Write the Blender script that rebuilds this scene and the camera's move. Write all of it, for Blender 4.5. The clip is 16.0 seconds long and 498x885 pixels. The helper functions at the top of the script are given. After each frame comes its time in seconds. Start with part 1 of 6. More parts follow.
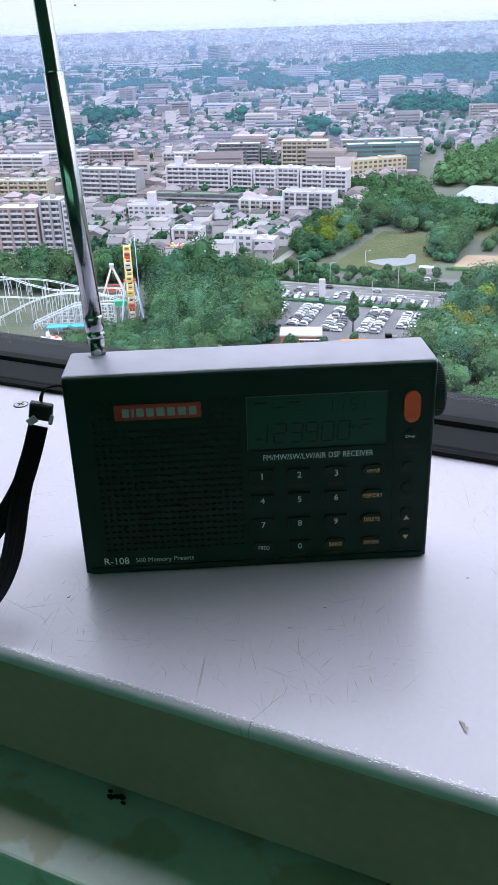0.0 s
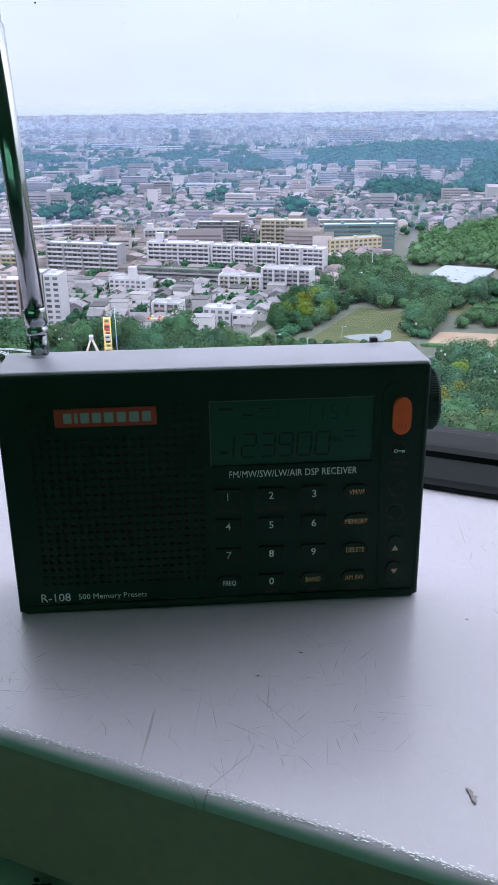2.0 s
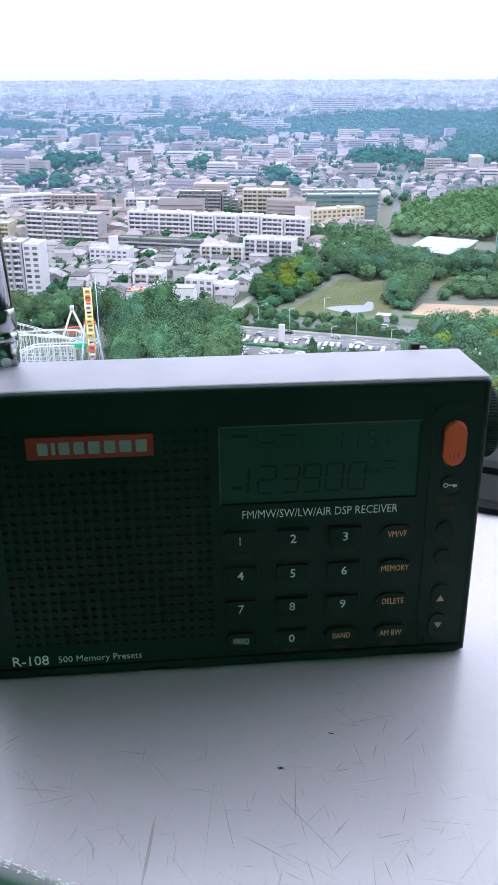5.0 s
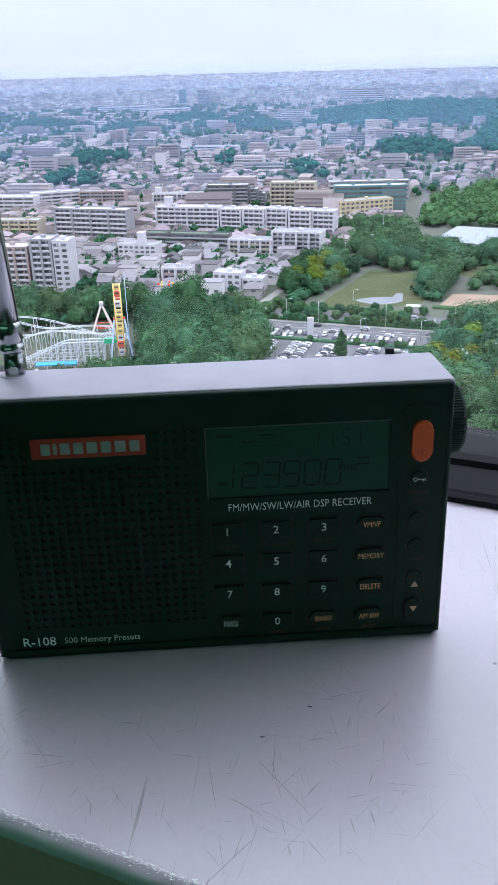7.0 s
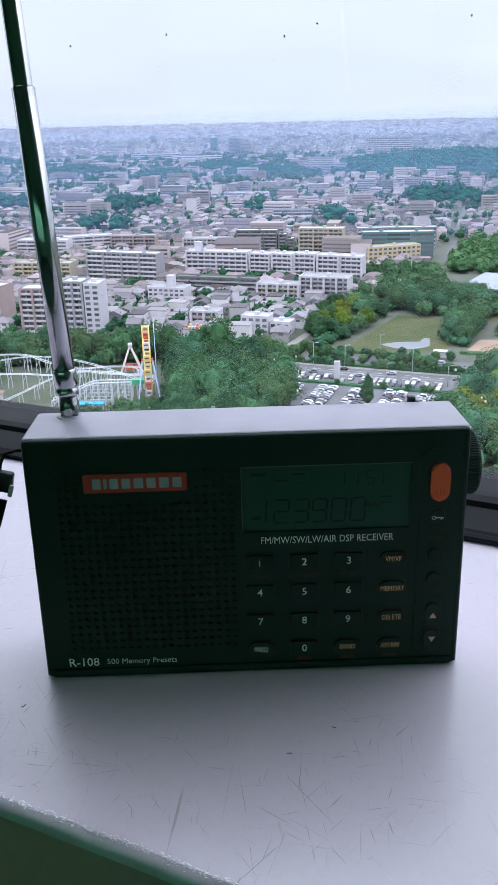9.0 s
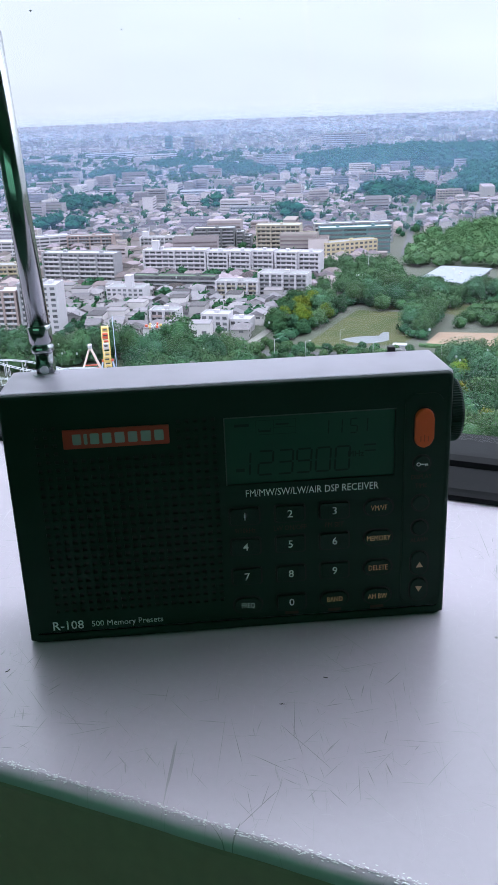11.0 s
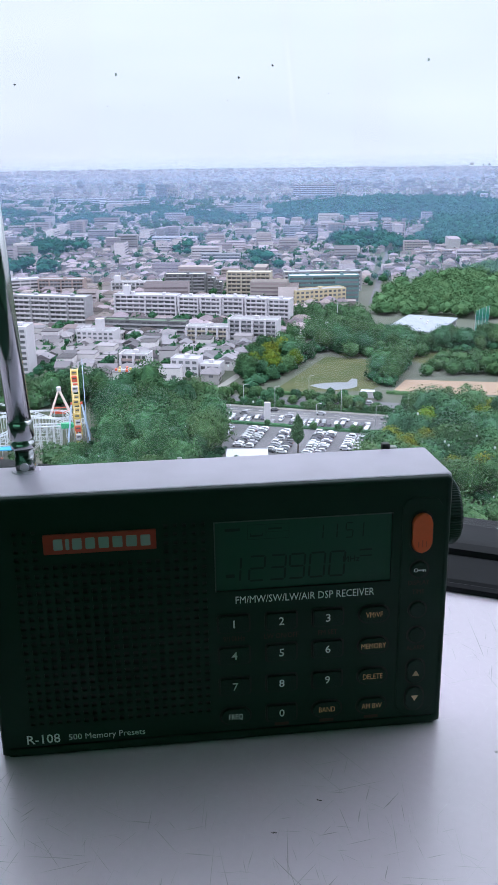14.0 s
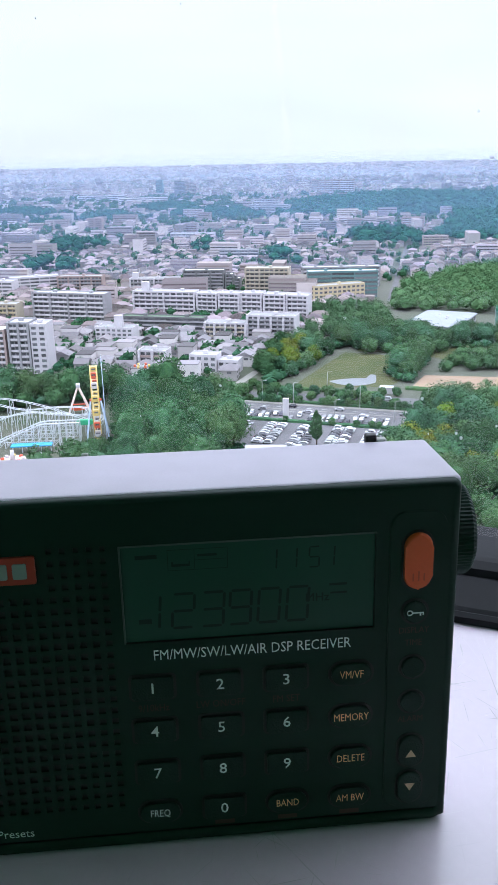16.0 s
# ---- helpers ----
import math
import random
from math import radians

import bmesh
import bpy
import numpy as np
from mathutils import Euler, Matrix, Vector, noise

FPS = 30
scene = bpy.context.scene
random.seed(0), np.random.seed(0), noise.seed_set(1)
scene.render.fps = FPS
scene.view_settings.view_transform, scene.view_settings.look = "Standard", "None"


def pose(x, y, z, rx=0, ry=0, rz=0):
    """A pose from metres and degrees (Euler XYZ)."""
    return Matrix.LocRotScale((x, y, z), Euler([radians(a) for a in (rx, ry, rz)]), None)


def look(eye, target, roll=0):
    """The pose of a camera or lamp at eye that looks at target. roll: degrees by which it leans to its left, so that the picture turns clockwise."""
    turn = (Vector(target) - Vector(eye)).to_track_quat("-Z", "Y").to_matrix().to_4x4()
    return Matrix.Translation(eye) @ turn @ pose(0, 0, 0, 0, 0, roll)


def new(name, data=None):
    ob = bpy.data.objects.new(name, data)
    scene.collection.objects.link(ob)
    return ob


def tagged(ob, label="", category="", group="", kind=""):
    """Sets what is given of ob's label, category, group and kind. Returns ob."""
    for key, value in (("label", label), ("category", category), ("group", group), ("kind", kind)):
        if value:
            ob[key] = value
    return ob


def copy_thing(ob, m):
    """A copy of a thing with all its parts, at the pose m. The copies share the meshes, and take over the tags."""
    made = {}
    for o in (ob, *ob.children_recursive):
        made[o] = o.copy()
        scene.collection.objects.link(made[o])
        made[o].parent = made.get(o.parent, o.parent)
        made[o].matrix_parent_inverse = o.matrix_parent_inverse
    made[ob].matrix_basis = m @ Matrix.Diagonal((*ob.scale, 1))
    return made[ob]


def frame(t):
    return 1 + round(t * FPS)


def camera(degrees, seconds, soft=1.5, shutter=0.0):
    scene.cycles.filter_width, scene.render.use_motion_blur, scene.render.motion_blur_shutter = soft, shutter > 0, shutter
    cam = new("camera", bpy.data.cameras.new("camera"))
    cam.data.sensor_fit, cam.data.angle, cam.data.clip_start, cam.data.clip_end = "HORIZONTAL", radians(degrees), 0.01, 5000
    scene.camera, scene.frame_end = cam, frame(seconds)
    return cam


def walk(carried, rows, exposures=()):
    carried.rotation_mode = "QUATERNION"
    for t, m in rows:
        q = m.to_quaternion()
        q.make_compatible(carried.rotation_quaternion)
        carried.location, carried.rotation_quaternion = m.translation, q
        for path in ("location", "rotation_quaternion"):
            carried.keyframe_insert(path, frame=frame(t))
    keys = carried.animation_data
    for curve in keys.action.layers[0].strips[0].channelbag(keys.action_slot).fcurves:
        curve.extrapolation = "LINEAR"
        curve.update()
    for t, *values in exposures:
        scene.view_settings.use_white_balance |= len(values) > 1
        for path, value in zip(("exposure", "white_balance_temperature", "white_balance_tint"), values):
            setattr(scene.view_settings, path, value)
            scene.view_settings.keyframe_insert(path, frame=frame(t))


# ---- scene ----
cam = camera(32.9, 16.0)

# seconds, place, yaw, pitch, roll
PATH = [
    (0.0, 0.04999, -0.25257, 0.17731, -2.203, -26.819, -1.927),
    (0.5, 0.04324, -0.24585, 0.17799, -1.825, -22.811, -1.746),
    (1.0, 0.04203, -0.24904, 0.18106, -1.271, -21.374, -1.593),
    (1.5, 0.04788, -0.24701, 0.15941, -1.939, -21.339, -1.261),
    (2.0, 0.05450, -0.22372, 0.14377, -4.035, -21.986, -0.633),
    (2.5, 0.05599, -0.21886, 0.14539, -4.141, -22.313, -0.600),
    (3.0, 0.05442, -0.21691, 0.14205, -4.447, -23.032, -0.752),
    (3.5, 0.05176, -0.21369, 0.14271, -4.701, -23.491, -0.536),
    (6.0, 0.04684, -0.15856, 0.13874, -7.175, -24.300, 0.712),
    (6.5, 0.03602, -0.17682, 0.14353, -10.359, -24.488, 1.494),
    (7.0, 0.05969, -0.19261, 0.14891, -3.119, -24.320, -1.576),
    (7.5, 0.07190, -0.18993, 0.15701, -0.437, -21.871, -2.344),
    (8.0, 0.06450, -0.18832, 0.16110, 0.255, -21.520, -2.294),
    (8.5, 0.05613, -0.19832, 0.16007, 0.160, -21.295, -2.044),
    (9.0, 0.05667, -0.21178, 0.15646, -1.337, -21.416, -1.348),
    (11.5, 0.05001, -0.21421, 0.14264, -4.111, -21.650, -2.174),
    (12.0, 0.04976, -0.21901, 0.14410, -4.549, -21.453, -2.310),
    (12.5, 0.04578, -0.22189, 0.15360, -7.206, -20.913, -1.501),
    (13.0, 0.04465, -0.21721, 0.15379, -6.767, -20.210, -1.349),
    (13.5, 0.04575, -0.20654, 0.15096, -6.510, -19.483, -1.148),
    (14.0, 0.04651, -0.19764, 0.15454, -6.328, -18.668, -0.685),
    (14.5, 0.04560, -0.18791, 0.15016, -6.396, -18.231, -0.498),
    (15.0, 0.05751, -0.15778, 0.13812, -6.144, -18.189, -0.796),
    (15.5, 0.06572, -0.14565, 0.12970, -5.963, -18.523, -1.010),
    (16.0, 0.07114, -0.13788, 0.13212, -4.995, -18.909, -1.182),
]
EXPOSURES = [(t, e, 5900, 10) for t, e in ((0.0, 0.0), (1.0, -0.25), (2.5, -0.1), (3.0, 0.25), (3.5, 0.35), (6.0, 0.05), (7.0, -0.15), (8.0, -0.3), (9.0, -0.2), (11.5, -0.15), (12.5, -0.15), (14.0, -0.2), (15.0, -0.2), (16.0, -0.05))]
walk(cam, [(t, pose(x, y, z, 90 + p, 0, a) @ pose(0, 0, 0, 0, 0, r)) for t, x, y, z, a, p, r in PATH], EXPOSURES)

# ---- world and sun ----
world = bpy.data.worlds.new("world")
scene.world = world
world.use_nodes = True
wn, wl = world.node_tree.nodes, world.node_tree.links
sky = wn.new("ShaderNodeTexSky")
sky.sky_type, sky.sun_disc = "NISHITA", False
sky.sun_elevation, sky.sun_rotation = radians(50), radians(115)
sky.air_density, sky.dust_density, sky.ozone_density = 1.0, 4.0, 1.0
cloud = wn.new("ShaderNodeTexNoise")
cloud.inputs["Scale"].default_value, cloud.inputs["Detail"].default_value = 2.2, 6.0
tc = wn.new("ShaderNodeTexCoord")
stretch = wn.new("ShaderNodeMapping")
stretch.inputs["Scale"].default_value = (1.0, 1.0, 5.0)
wl.new(tc.outputs["Generated"], stretch.inputs["Vector"])
wl.new(stretch.outputs["Vector"], cloud.inputs["Vector"])
ramp = wn.new("ShaderNodeMapRange")
ramp.inputs["From Min"].default_value, ramp.inputs["From Max"].default_value = 0.3, 0.7
ramp.inputs["To Min"].default_value, ramp.inputs["To Max"].default_value = 0.84, 0.99
wl.new(cloud.outputs["Fac"], ramp.inputs["Value"])
cover = wn.new("ShaderNodeMix")
cover.data_type = "RGBA"
cover.inputs["B"].default_value = (12.0, 12.0, 13.1, 1)
wl.new(ramp.outputs["Result"], cover.inputs["Factor"])
wl.new(sky.outputs["Color"], cover.inputs["A"])
# an overcast sky is brighter overhead than at the horizon
height = wn.new("ShaderNodeSeparateXYZ")
wl.new(tc.outputs["Generated"], height.inputs[0])
lift = wn.new("ShaderNodeMapRange")
lift.inputs["From Min"].default_value, lift.inputs["From Max"].default_value = 0.2, 0.9
lift.inputs["To Min"].default_value, lift.inputs["To Max"].default_value = 1.0, 3.7
wl.new(height.outputs["Z"], lift.inputs["Value"])
scaled = wn.new("ShaderNodeVectorMath")
scaled.operation = "SCALE"
wl.new(cover.outputs["Result"], scaled.inputs[0])
wl.new(lift.outputs["Result"], scaled.inputs["Scale"])
wl.new(scaled.outputs[0], wn["Background"].inputs["Color"])
wn["Background"].inputs["Strength"].default_value = 0.1

sun = new("sun", bpy.data.lights.new("sun", "SUN"))
sun.data.energy, sun.data.angle, sun.data.color = 0.8, radians(12), (1.0, 0.96, 0.9)
sun.matrix_world = look((-60, 300, 300), (180, 400, -110))

# ---- materials ----
MATS = {}


def mat(name, col, rough=0.6, metal=0.0, var=0.18, scale=6.0, fine=60.0, bump=0.15, dist=0.002, rnd=0.0, island=0.0, spec=0.5, two=None):
    """A surface with grain at two scales, in metres of the object; rnd, island: spread from piece to piece."""
    if name in MATS:
        return MATS[name]
    m = bpy.data.materials.new(name)
    m.use_nodes = True
    n, l = m.node_tree.nodes, m.node_tree.links
    b = n["Principled BSDF"]
    b.inputs["Roughness"].default_value, b.inputs["Metallic"].default_value = rough, metal
    b.inputs["Specular IOR Level"].default_value = min(spec, 0.15) if rough >= 0.7 else spec
    co = n.new("ShaderNodeTexCoord")
    big, small = n.new("ShaderNodeTexNoise"), n.new("ShaderNodeTexNoise")
    big.inputs["Scale"].default_value, big.inputs["Detail"].default_value = scale, 5
    small.inputs["Scale"].default_value, small.inputs["Detail"].default_value = fine, 3
    for x in (big, small):
        l.new(co.outputs["Object"], x.inputs["Vector"])
    add = n.new("ShaderNodeMath")
    add.operation = "MULTIPLY_ADD"
    add.inputs[1].default_value = 0.4
    l.new(small.outputs["Fac"], add.inputs[0])
    l.new(big.outputs["Fac"], add.inputs[2])
    spread = n.new("ShaderNodeMapRange")
    spread.inputs["From Min"].default_value, spread.inputs["From Max"].default_value = 0.4, 1.0
    l.new(add.outputs[0], spread.inputs["Value"])
    mix = n.new("ShaderNodeMix")
    mix.data_type = "RGBA"
    lo = [c * (1 - var) for c in col] if two is None else col
    hi = [min(1, c * (1 + var)) for c in col] if two is None else two
    mix.inputs["A"].default_value, mix.inputs["B"].default_value = (*lo, 1), (*hi, 1)
    l.new(spread.outputs["Result"], mix.inputs["Factor"])
    out = mix.outputs["Result"]
    for amount, kind, sock in ((rnd, "ShaderNodeObjectInfo", "Random"), (island, "ShaderNodeNewGeometry", "Random Per Island")):
        if amount:
            src = n.new(kind)
            hsv = n.new("ShaderNodeHueSaturation")
            mr = n.new("ShaderNodeMapRange")
            mr.inputs["To Min"].default_value, mr.inputs["To Max"].default_value = 1 - amount, 1 + amount
            l.new(src.outputs[sock], mr.inputs["Value"])
            l.new(mr.outputs["Result"], hsv.inputs["Value"])
            hue = n.new("ShaderNodeMapRange")
            hue.inputs["To Min"].default_value, hue.inputs["To Max"].default_value = 0.5 + amount * 0.13, 0.5 - amount * 0.13
            wrap = n.new("ShaderNodeMath")
            wrap.operation = "FRACT"
            times = n.new("ShaderNodeMath")
            times.operation = "MULTIPLY"
            times.inputs[1].default_value = 7.31
            l.new(src.outputs[sock], times.inputs[0])
            l.new(times.outputs[0], wrap.inputs[0])
            l.new(wrap.outputs[0], hue.inputs["Value"])
            l.new(hue.outputs["Result"], hsv.inputs["Hue"])
            l.new(out, hsv.inputs["Color"])
            out = hsv.outputs["Color"]
    l.new(out, b.inputs["Base Color"])
    if bump:
        bp = n.new("ShaderNodeBump")
        bp.inputs["Strength"].default_value, bp.inputs["Distance"].default_value = bump, dist
        l.new(small.outputs["Fac"], bp.inputs["Height"])
        l.new(bp.outputs["Normal"], b.inputs["Normal"])
    MATS[name] = m
    return m


def pane_material(name, tint=(0.93, 0.97, 0.96)):
    m = bpy.data.materials.new(name)
    m.use_nodes = True
    n, l = m.node_tree.nodes, m.node_tree.links
    n.remove(n["Principled BSDF"])
    clear, gloss, blend, fres = (n.new("ShaderNode" + k) for k in ("BsdfTransparent", "BsdfGlossy", "MixShader", "Fresnel"))
    clear.inputs["Color"].default_value = (*tint, 1)
    gloss.inputs["Roughness"].default_value = 0.02
    fres.inputs["IOR"].default_value = 1.5
    l.new(fres.outputs[0], blend.inputs[0])
    l.new(clear.outputs[0], blend.inputs[1])
    l.new(gloss.outputs[0], blend.inputs[2])
    l.new(blend.outputs[0], n["Material Output"].inputs["Surface"])
    return m


# ---- mesh helpers ----
def part(name, bm, material, parent=None, label="", m=None):
    """Links a bmesh as one mesh object, under a thing or a part."""
    me = bpy.data.meshes.new(name)
    bm.to_mesh(me)
    bm.free()
    return part_of(name, me, material, parent, label, m)


def part_of(name, me, material=None, parent=None, label="", m=None):
    if material is not None and not me.materials:
        me.materials.append(material)
    ob = new(name, me)
    if parent is not None:
        ob.parent = parent
    if m is not None:
        ob.matrix_basis = m
    return tagged(ob, label)


def raw(name, verts, faces, material, parent=None, label="", m=None, smooth=False):
    me = bpy.data.meshes.new(name)
    me.from_pydata(verts, [], faces)
    if smooth:
        me.shade_smooth()
    return part_of(name, me, material, parent, label, m)


def thing(name, label, category, group="", kind="", m=None):
    ob = new(name)
    ob.empty_display_size = 0.05
    if m is not None:
        ob.matrix_basis = m
    return tagged(ob, label, category, group, kind)


def box(x0, x1, y0, y1, z0, z1, bevel=0.0, segs=2, bm=None):
    bm = bm or bmesh.new()
    r = bmesh.ops.create_cube(bm, size=1, matrix=Matrix.Translation(((x0 + x1) / 2, (y0 + y1) / 2, (z0 + z1) / 2)) @ Matrix.Diagonal((x1 - x0, y1 - y0, z1 - z0, 1)))
    if bevel:
        edges = {e for v in r["verts"] for e in v.link_edges}
        bmesh.ops.bevel(bm, geom=list(edges), offset=bevel, segments=segs, affect="EDGES", profile=0.5)
    return bm


def prism(outline, y0, y1, bevel=0.0, segs=2):
    """An outline in x and z, drawn counter-clockwise as seen from -y, from y0 (front) back to y1."""
    bm = bmesh.new()
    front = [bm.verts.new((x, y0, z)) for x, z in outline]
    back = [bm.verts.new((x, y1, z)) for x, z in outline]
    face = bm.faces.new(front)
    bm.faces.new(back[::-1])
    k = len(outline)
    for i in range(k):
        bm.faces.new((front[(i + 1) % k], front[i], back[i], back[(i + 1) % k]))
    if bevel:
        bmesh.ops.bevel(bm, geom=list(face.edges), offset=bevel, segments=segs, affect="EDGES", profile=0.5)
    bmesh.ops.recalc_face_normals(bm, faces=bm.faces)
    return bm


def rounded(cx, cz, w, h, r, steps=5):
    r = min(r, w / 2 - 1e-6, h / 2 - 1e-6)
    out = []
    for sx, sz, a0 in ((1, 1, 0), (-1, 1, 90), (-1, -1, 180), (1, -1, 270)):
        for i in range(steps + 1):
            a = radians(a0 + 90 * i / steps)
            out.append((cx + sx * (w / 2 - r) + r * math.cos(a), cz + sz * (h / 2 - r) + r * math.sin(a)))
    return out


def tube(path, radius, sides=8, bm=None, caps=True):
    """A tube along a list of points; radius is one number or one for each point."""
    bm = bm or bmesh.new()
    pts = [Vector(p) for p in path]
    rad = radius if isinstance(radius, (list, tuple)) else [radius] * len(pts)
    rings = []
    for i, p in enumerate(pts):
        d = (pts[min(i + 1, len(pts) - 1)] - pts[max(i - 1, 0)]).normalized()
        q = d.to_track_quat("Z", "Y")
        rings.append([bm.verts.new(p + q @ Vector((math.cos(2 * math.pi * k / sides) * rad[i], math.sin(2 * math.pi * k / sides) * rad[i], 0))) for k in range(sides)])
    for a, b in zip(rings, rings[1:]):
        for k in range(sides):
            f = bm.faces.new((a[k], a[(k + 1) % sides], b[(k + 1) % sides], b[k]))
            f.smooth = sides > 6
    if caps:
        bm.faces.new(rings[0][::-1])
        bm.faces.new(rings[-1])
    return bm


def lettering(name, words, size, material, parent, m, align="CENTER", bold=0.0, squeeze=1.0, label=""):
    """Flat printed words, turned into a mesh; m puts them on their surface."""
    cu = bpy.data.curves.new(name, "FONT")
    cu.body, cu.size, cu.align_x, cu.align_y, cu.offset, cu.resolution_u = words, size, align, "CENTER", bold, 2
    tmp = bpy.data.objects.new(name, cu)
    scene.collection.objects.link(tmp)
    me = bpy.data.meshes.new_from_object(tmp.evaluated_get(bpy.context.evaluated_depsgraph_get()))
    bpy.data.objects.remove(tmp)
    bpy.data.curves.remove(cu)
    me.transform(Matrix.Diagonal((squeeze, 1, 1, 1)))
    me.materials.clear()
    return part_of(name, me, material, parent, label, m)

# ---- the room by the window ----
# The window wall runs at -26.7 degrees: u along it, n from the room to the glass.
WALL = pose(0, 0, -0.001, 0, 0, -26.7)


def sill_paint():
    m = mat("sill_white_paint", (0.70, 0.615, 0.69), rough=0.25, spec=0.75, var=0.05, scale=9, fine=420, bump=0.05, dist=0.0004)
    n, l = m.node_tree.nodes, m.node_tree.links
    b = n["Principled BSDF"]
    co = n.new("ShaderNodeTexCoord")
    base = b.inputs["Base Color"].links[0].from_socket
    lines = None
    for k, (turn, across, along) in enumerate(((12, 1700, 42), (58, 1900, 56), (-35, 1500, 38), (85, 1800, 60), (-70, 2000, 52), (33, 1600, 36), (-15, 1900, 54), (72, 1700, 30))):
        mp, tx, lim = n.new("ShaderNodeMapping"), n.new("ShaderNodeTexNoise"), n.new("ShaderNodeMapRange")
        spin = n.new("ShaderNodeMapping")
        spin.inputs["Rotation"].default_value = (0, 0, radians(turn))
        mp.inputs["Scale"].default_value = (along, across, 1)
        mp.inputs["Location"].default_value = (k * 3.7, k * 1.3, 0)
        tx.inputs["Scale"].default_value, tx.inputs["Detail"].default_value, tx.inputs["Distortion"].default_value = 1.0, 1.0, 0.8
        lim.inputs["From Min"].default_value, lim.inputs["From Max"].default_value = 0.70, 0.77
        l.new(co.outputs["Object"], spin.inputs["Vector"])
        l.new(spin.outputs[0], mp.inputs["Vector"])
        l.new(mp.outputs[0], tx.inputs["Vector"])
        l.new(tx.outputs["Fac"], lim.inputs["Value"])
        if lines is None:
            lines = lim.outputs[0]
        else:
            mx = n.new("ShaderNodeMath")
            mx.operation = "MAXIMUM"
            l.new(lines, mx.inputs[0])
            l.new(lim.outputs[0], mx.inputs[1])
            lines = mx.outputs[0]
    patch, lim = n.new("ShaderNodeTexNoise"), n.new("ShaderNodeMapRange")
    patch.inputs["Scale"].default_value = 16
    lim.inputs["From Min"].default_value, lim.inputs["From Max"].default_value = 0.38, 0.62
    l.new(co.outputs["Object"], patch.inputs["Vector"])
    l.new(patch.outputs["Fac"], lim.inputs["Value"])
    mul = n.new("ShaderNodeMath")
    mul.operation = "MULTIPLY"
    l.new(lines, mul.inputs[0])
    l.new(lim.outputs[0], mul.inputs[1])
    mix = n.new("ShaderNodeMix")
    mix.data_type = "RGBA"
    mix.inputs["B"].default_value = (0.34, 0.31, 0.33, 1)
    l.new(mul.outputs[0], mix.inputs["Factor"])
    l.new(base, mix.inputs["A"])
    specks, lim2 = n.new("ShaderNodeTexNoise"), n.new("ShaderNodeMapRange")
    specks.inputs["Scale"].default_value, specks.inputs["Detail"].default_value = 130, 2
    lim2.inputs["From Min"].default_value, lim2.inputs["From Max"].default_value = 0.77, 0.8
    l.new(co.outputs["Object"], specks.inputs["Vector"])
    l.new(specks.outputs["Fac"], lim2.inputs["Value"])
    mix2 = n.new("ShaderNodeMix")
    mix2.data_type = "RGBA"
    mix2.inputs["B"].default_value = (0.16, 0.13, 0.12, 1)
    l.new(lim2.outputs[0], mix2.inputs["Factor"])
    l.new(mix.outputs["Result"], mix2.inputs["A"])
    l.new(mix2.outputs["Result"], b.inputs["Base Color"])
    rg = n.new("ShaderNodeMapRange")
    rg.inputs["To Min"].default_value, rg.inputs["To Max"].default_value = 0.25, 0.5
    l.new(mul.outputs[0], rg.inputs["Value"])
    l.new(rg.outputs[0], b.inputs["Roughness"])
    return m


def flaked_paint():
    m = mat("ledge_old_paint", (0.82, 0.82, 0.76), rough=0.5, var=0.1, scale=14, fine=300, bump=0.15, dist=0.0006)
    n, l = m.node_tree.nodes, m.node_tree.links
    b = n["Principled BSDF"]
    base = b.inputs["Base Color"].links[0].from_socket
    co, tx, lim = n.new("ShaderNodeTexCoord"), n.new("ShaderNodeTexNoise"), n.new("ShaderNodeMapRange")
    tx.inputs["Scale"].default_value, tx.inputs["Detail"].default_value = 34, 6
    lim.inputs["From Min"].default_value, lim.inputs["From Max"].default_value = 0.56, 0.6
    l.new(co.outputs["Object"], tx.inputs["Vector"])
    l.new(tx.outputs["Fac"], lim.inputs["Value"])
    mix = n.new("ShaderNodeMix")
    mix.data_type = "RGBA"
    mix.inputs["B"].default_value = (0.68, 0.61, 0.48, 1)
    l.new(lim.outputs[0], mix.inputs["Factor"])
    l.new(base, mix.inputs["A"])
    l.new(mix.outputs["Result"], b.inputs["Base Color"])
    return m


SILL = sill_paint()
LEDGE = flaked_paint()
RUBBER = mat("black_rail", (0.011, 0.012, 0.014), rough=0.6, spec=0.14, var=0.25, scale=40, fine=700, bump=0.05, dist=0.0003)
# walls out of view, made green so their bounce tints the shade
INNER = mat("inner_wall_bounce_green", (0.20, 0.44, 0.30), rough=0.8, scale=2, fine=40)
FLOOR = mat("dark_floor", (0.07, 0.14, 0.11), rough=0.6, scale=3, fine=90)
GRIME = mat("grime", (0.03, 0.028, 0.025), rough=0.8, fine=900)

# sill: a folded sheet with a worn round nose and a front apron
sill = thing("window_sill", "white painted metal window sill, scratched, with chipped front edge", "window sill", kind="structure", m=WALL)
bm = bmesh.new()
prof = [(0.150, 0.0), (-0.0425, 0.0), (-0.0440, -0.0005), (-0.0451, -0.0016), (-0.0455, -0.0034), (-0.0455, -0.0425), (-0.0445, -0.0440), (0.150, -0.0440)]
cuts = [-2.2, -0.9] + [-0.35 + 0.004 * i for i in range(176)] + [0.9, 2.2]
random.seed(4)
grid = []
for u in cuts:
    j = 0.00022 * noise.noise((u * 60, 0, 3)) + 0.00012 * noise.noise((u * 210, 2, 3))
    grid.append([bm.verts.new((u, n0 + (j if 1 < k < 5 else 0), z + (j * 0.7 if 0 < k < 4 else 0))) for k, (n0, z) in enumerate(prof)])
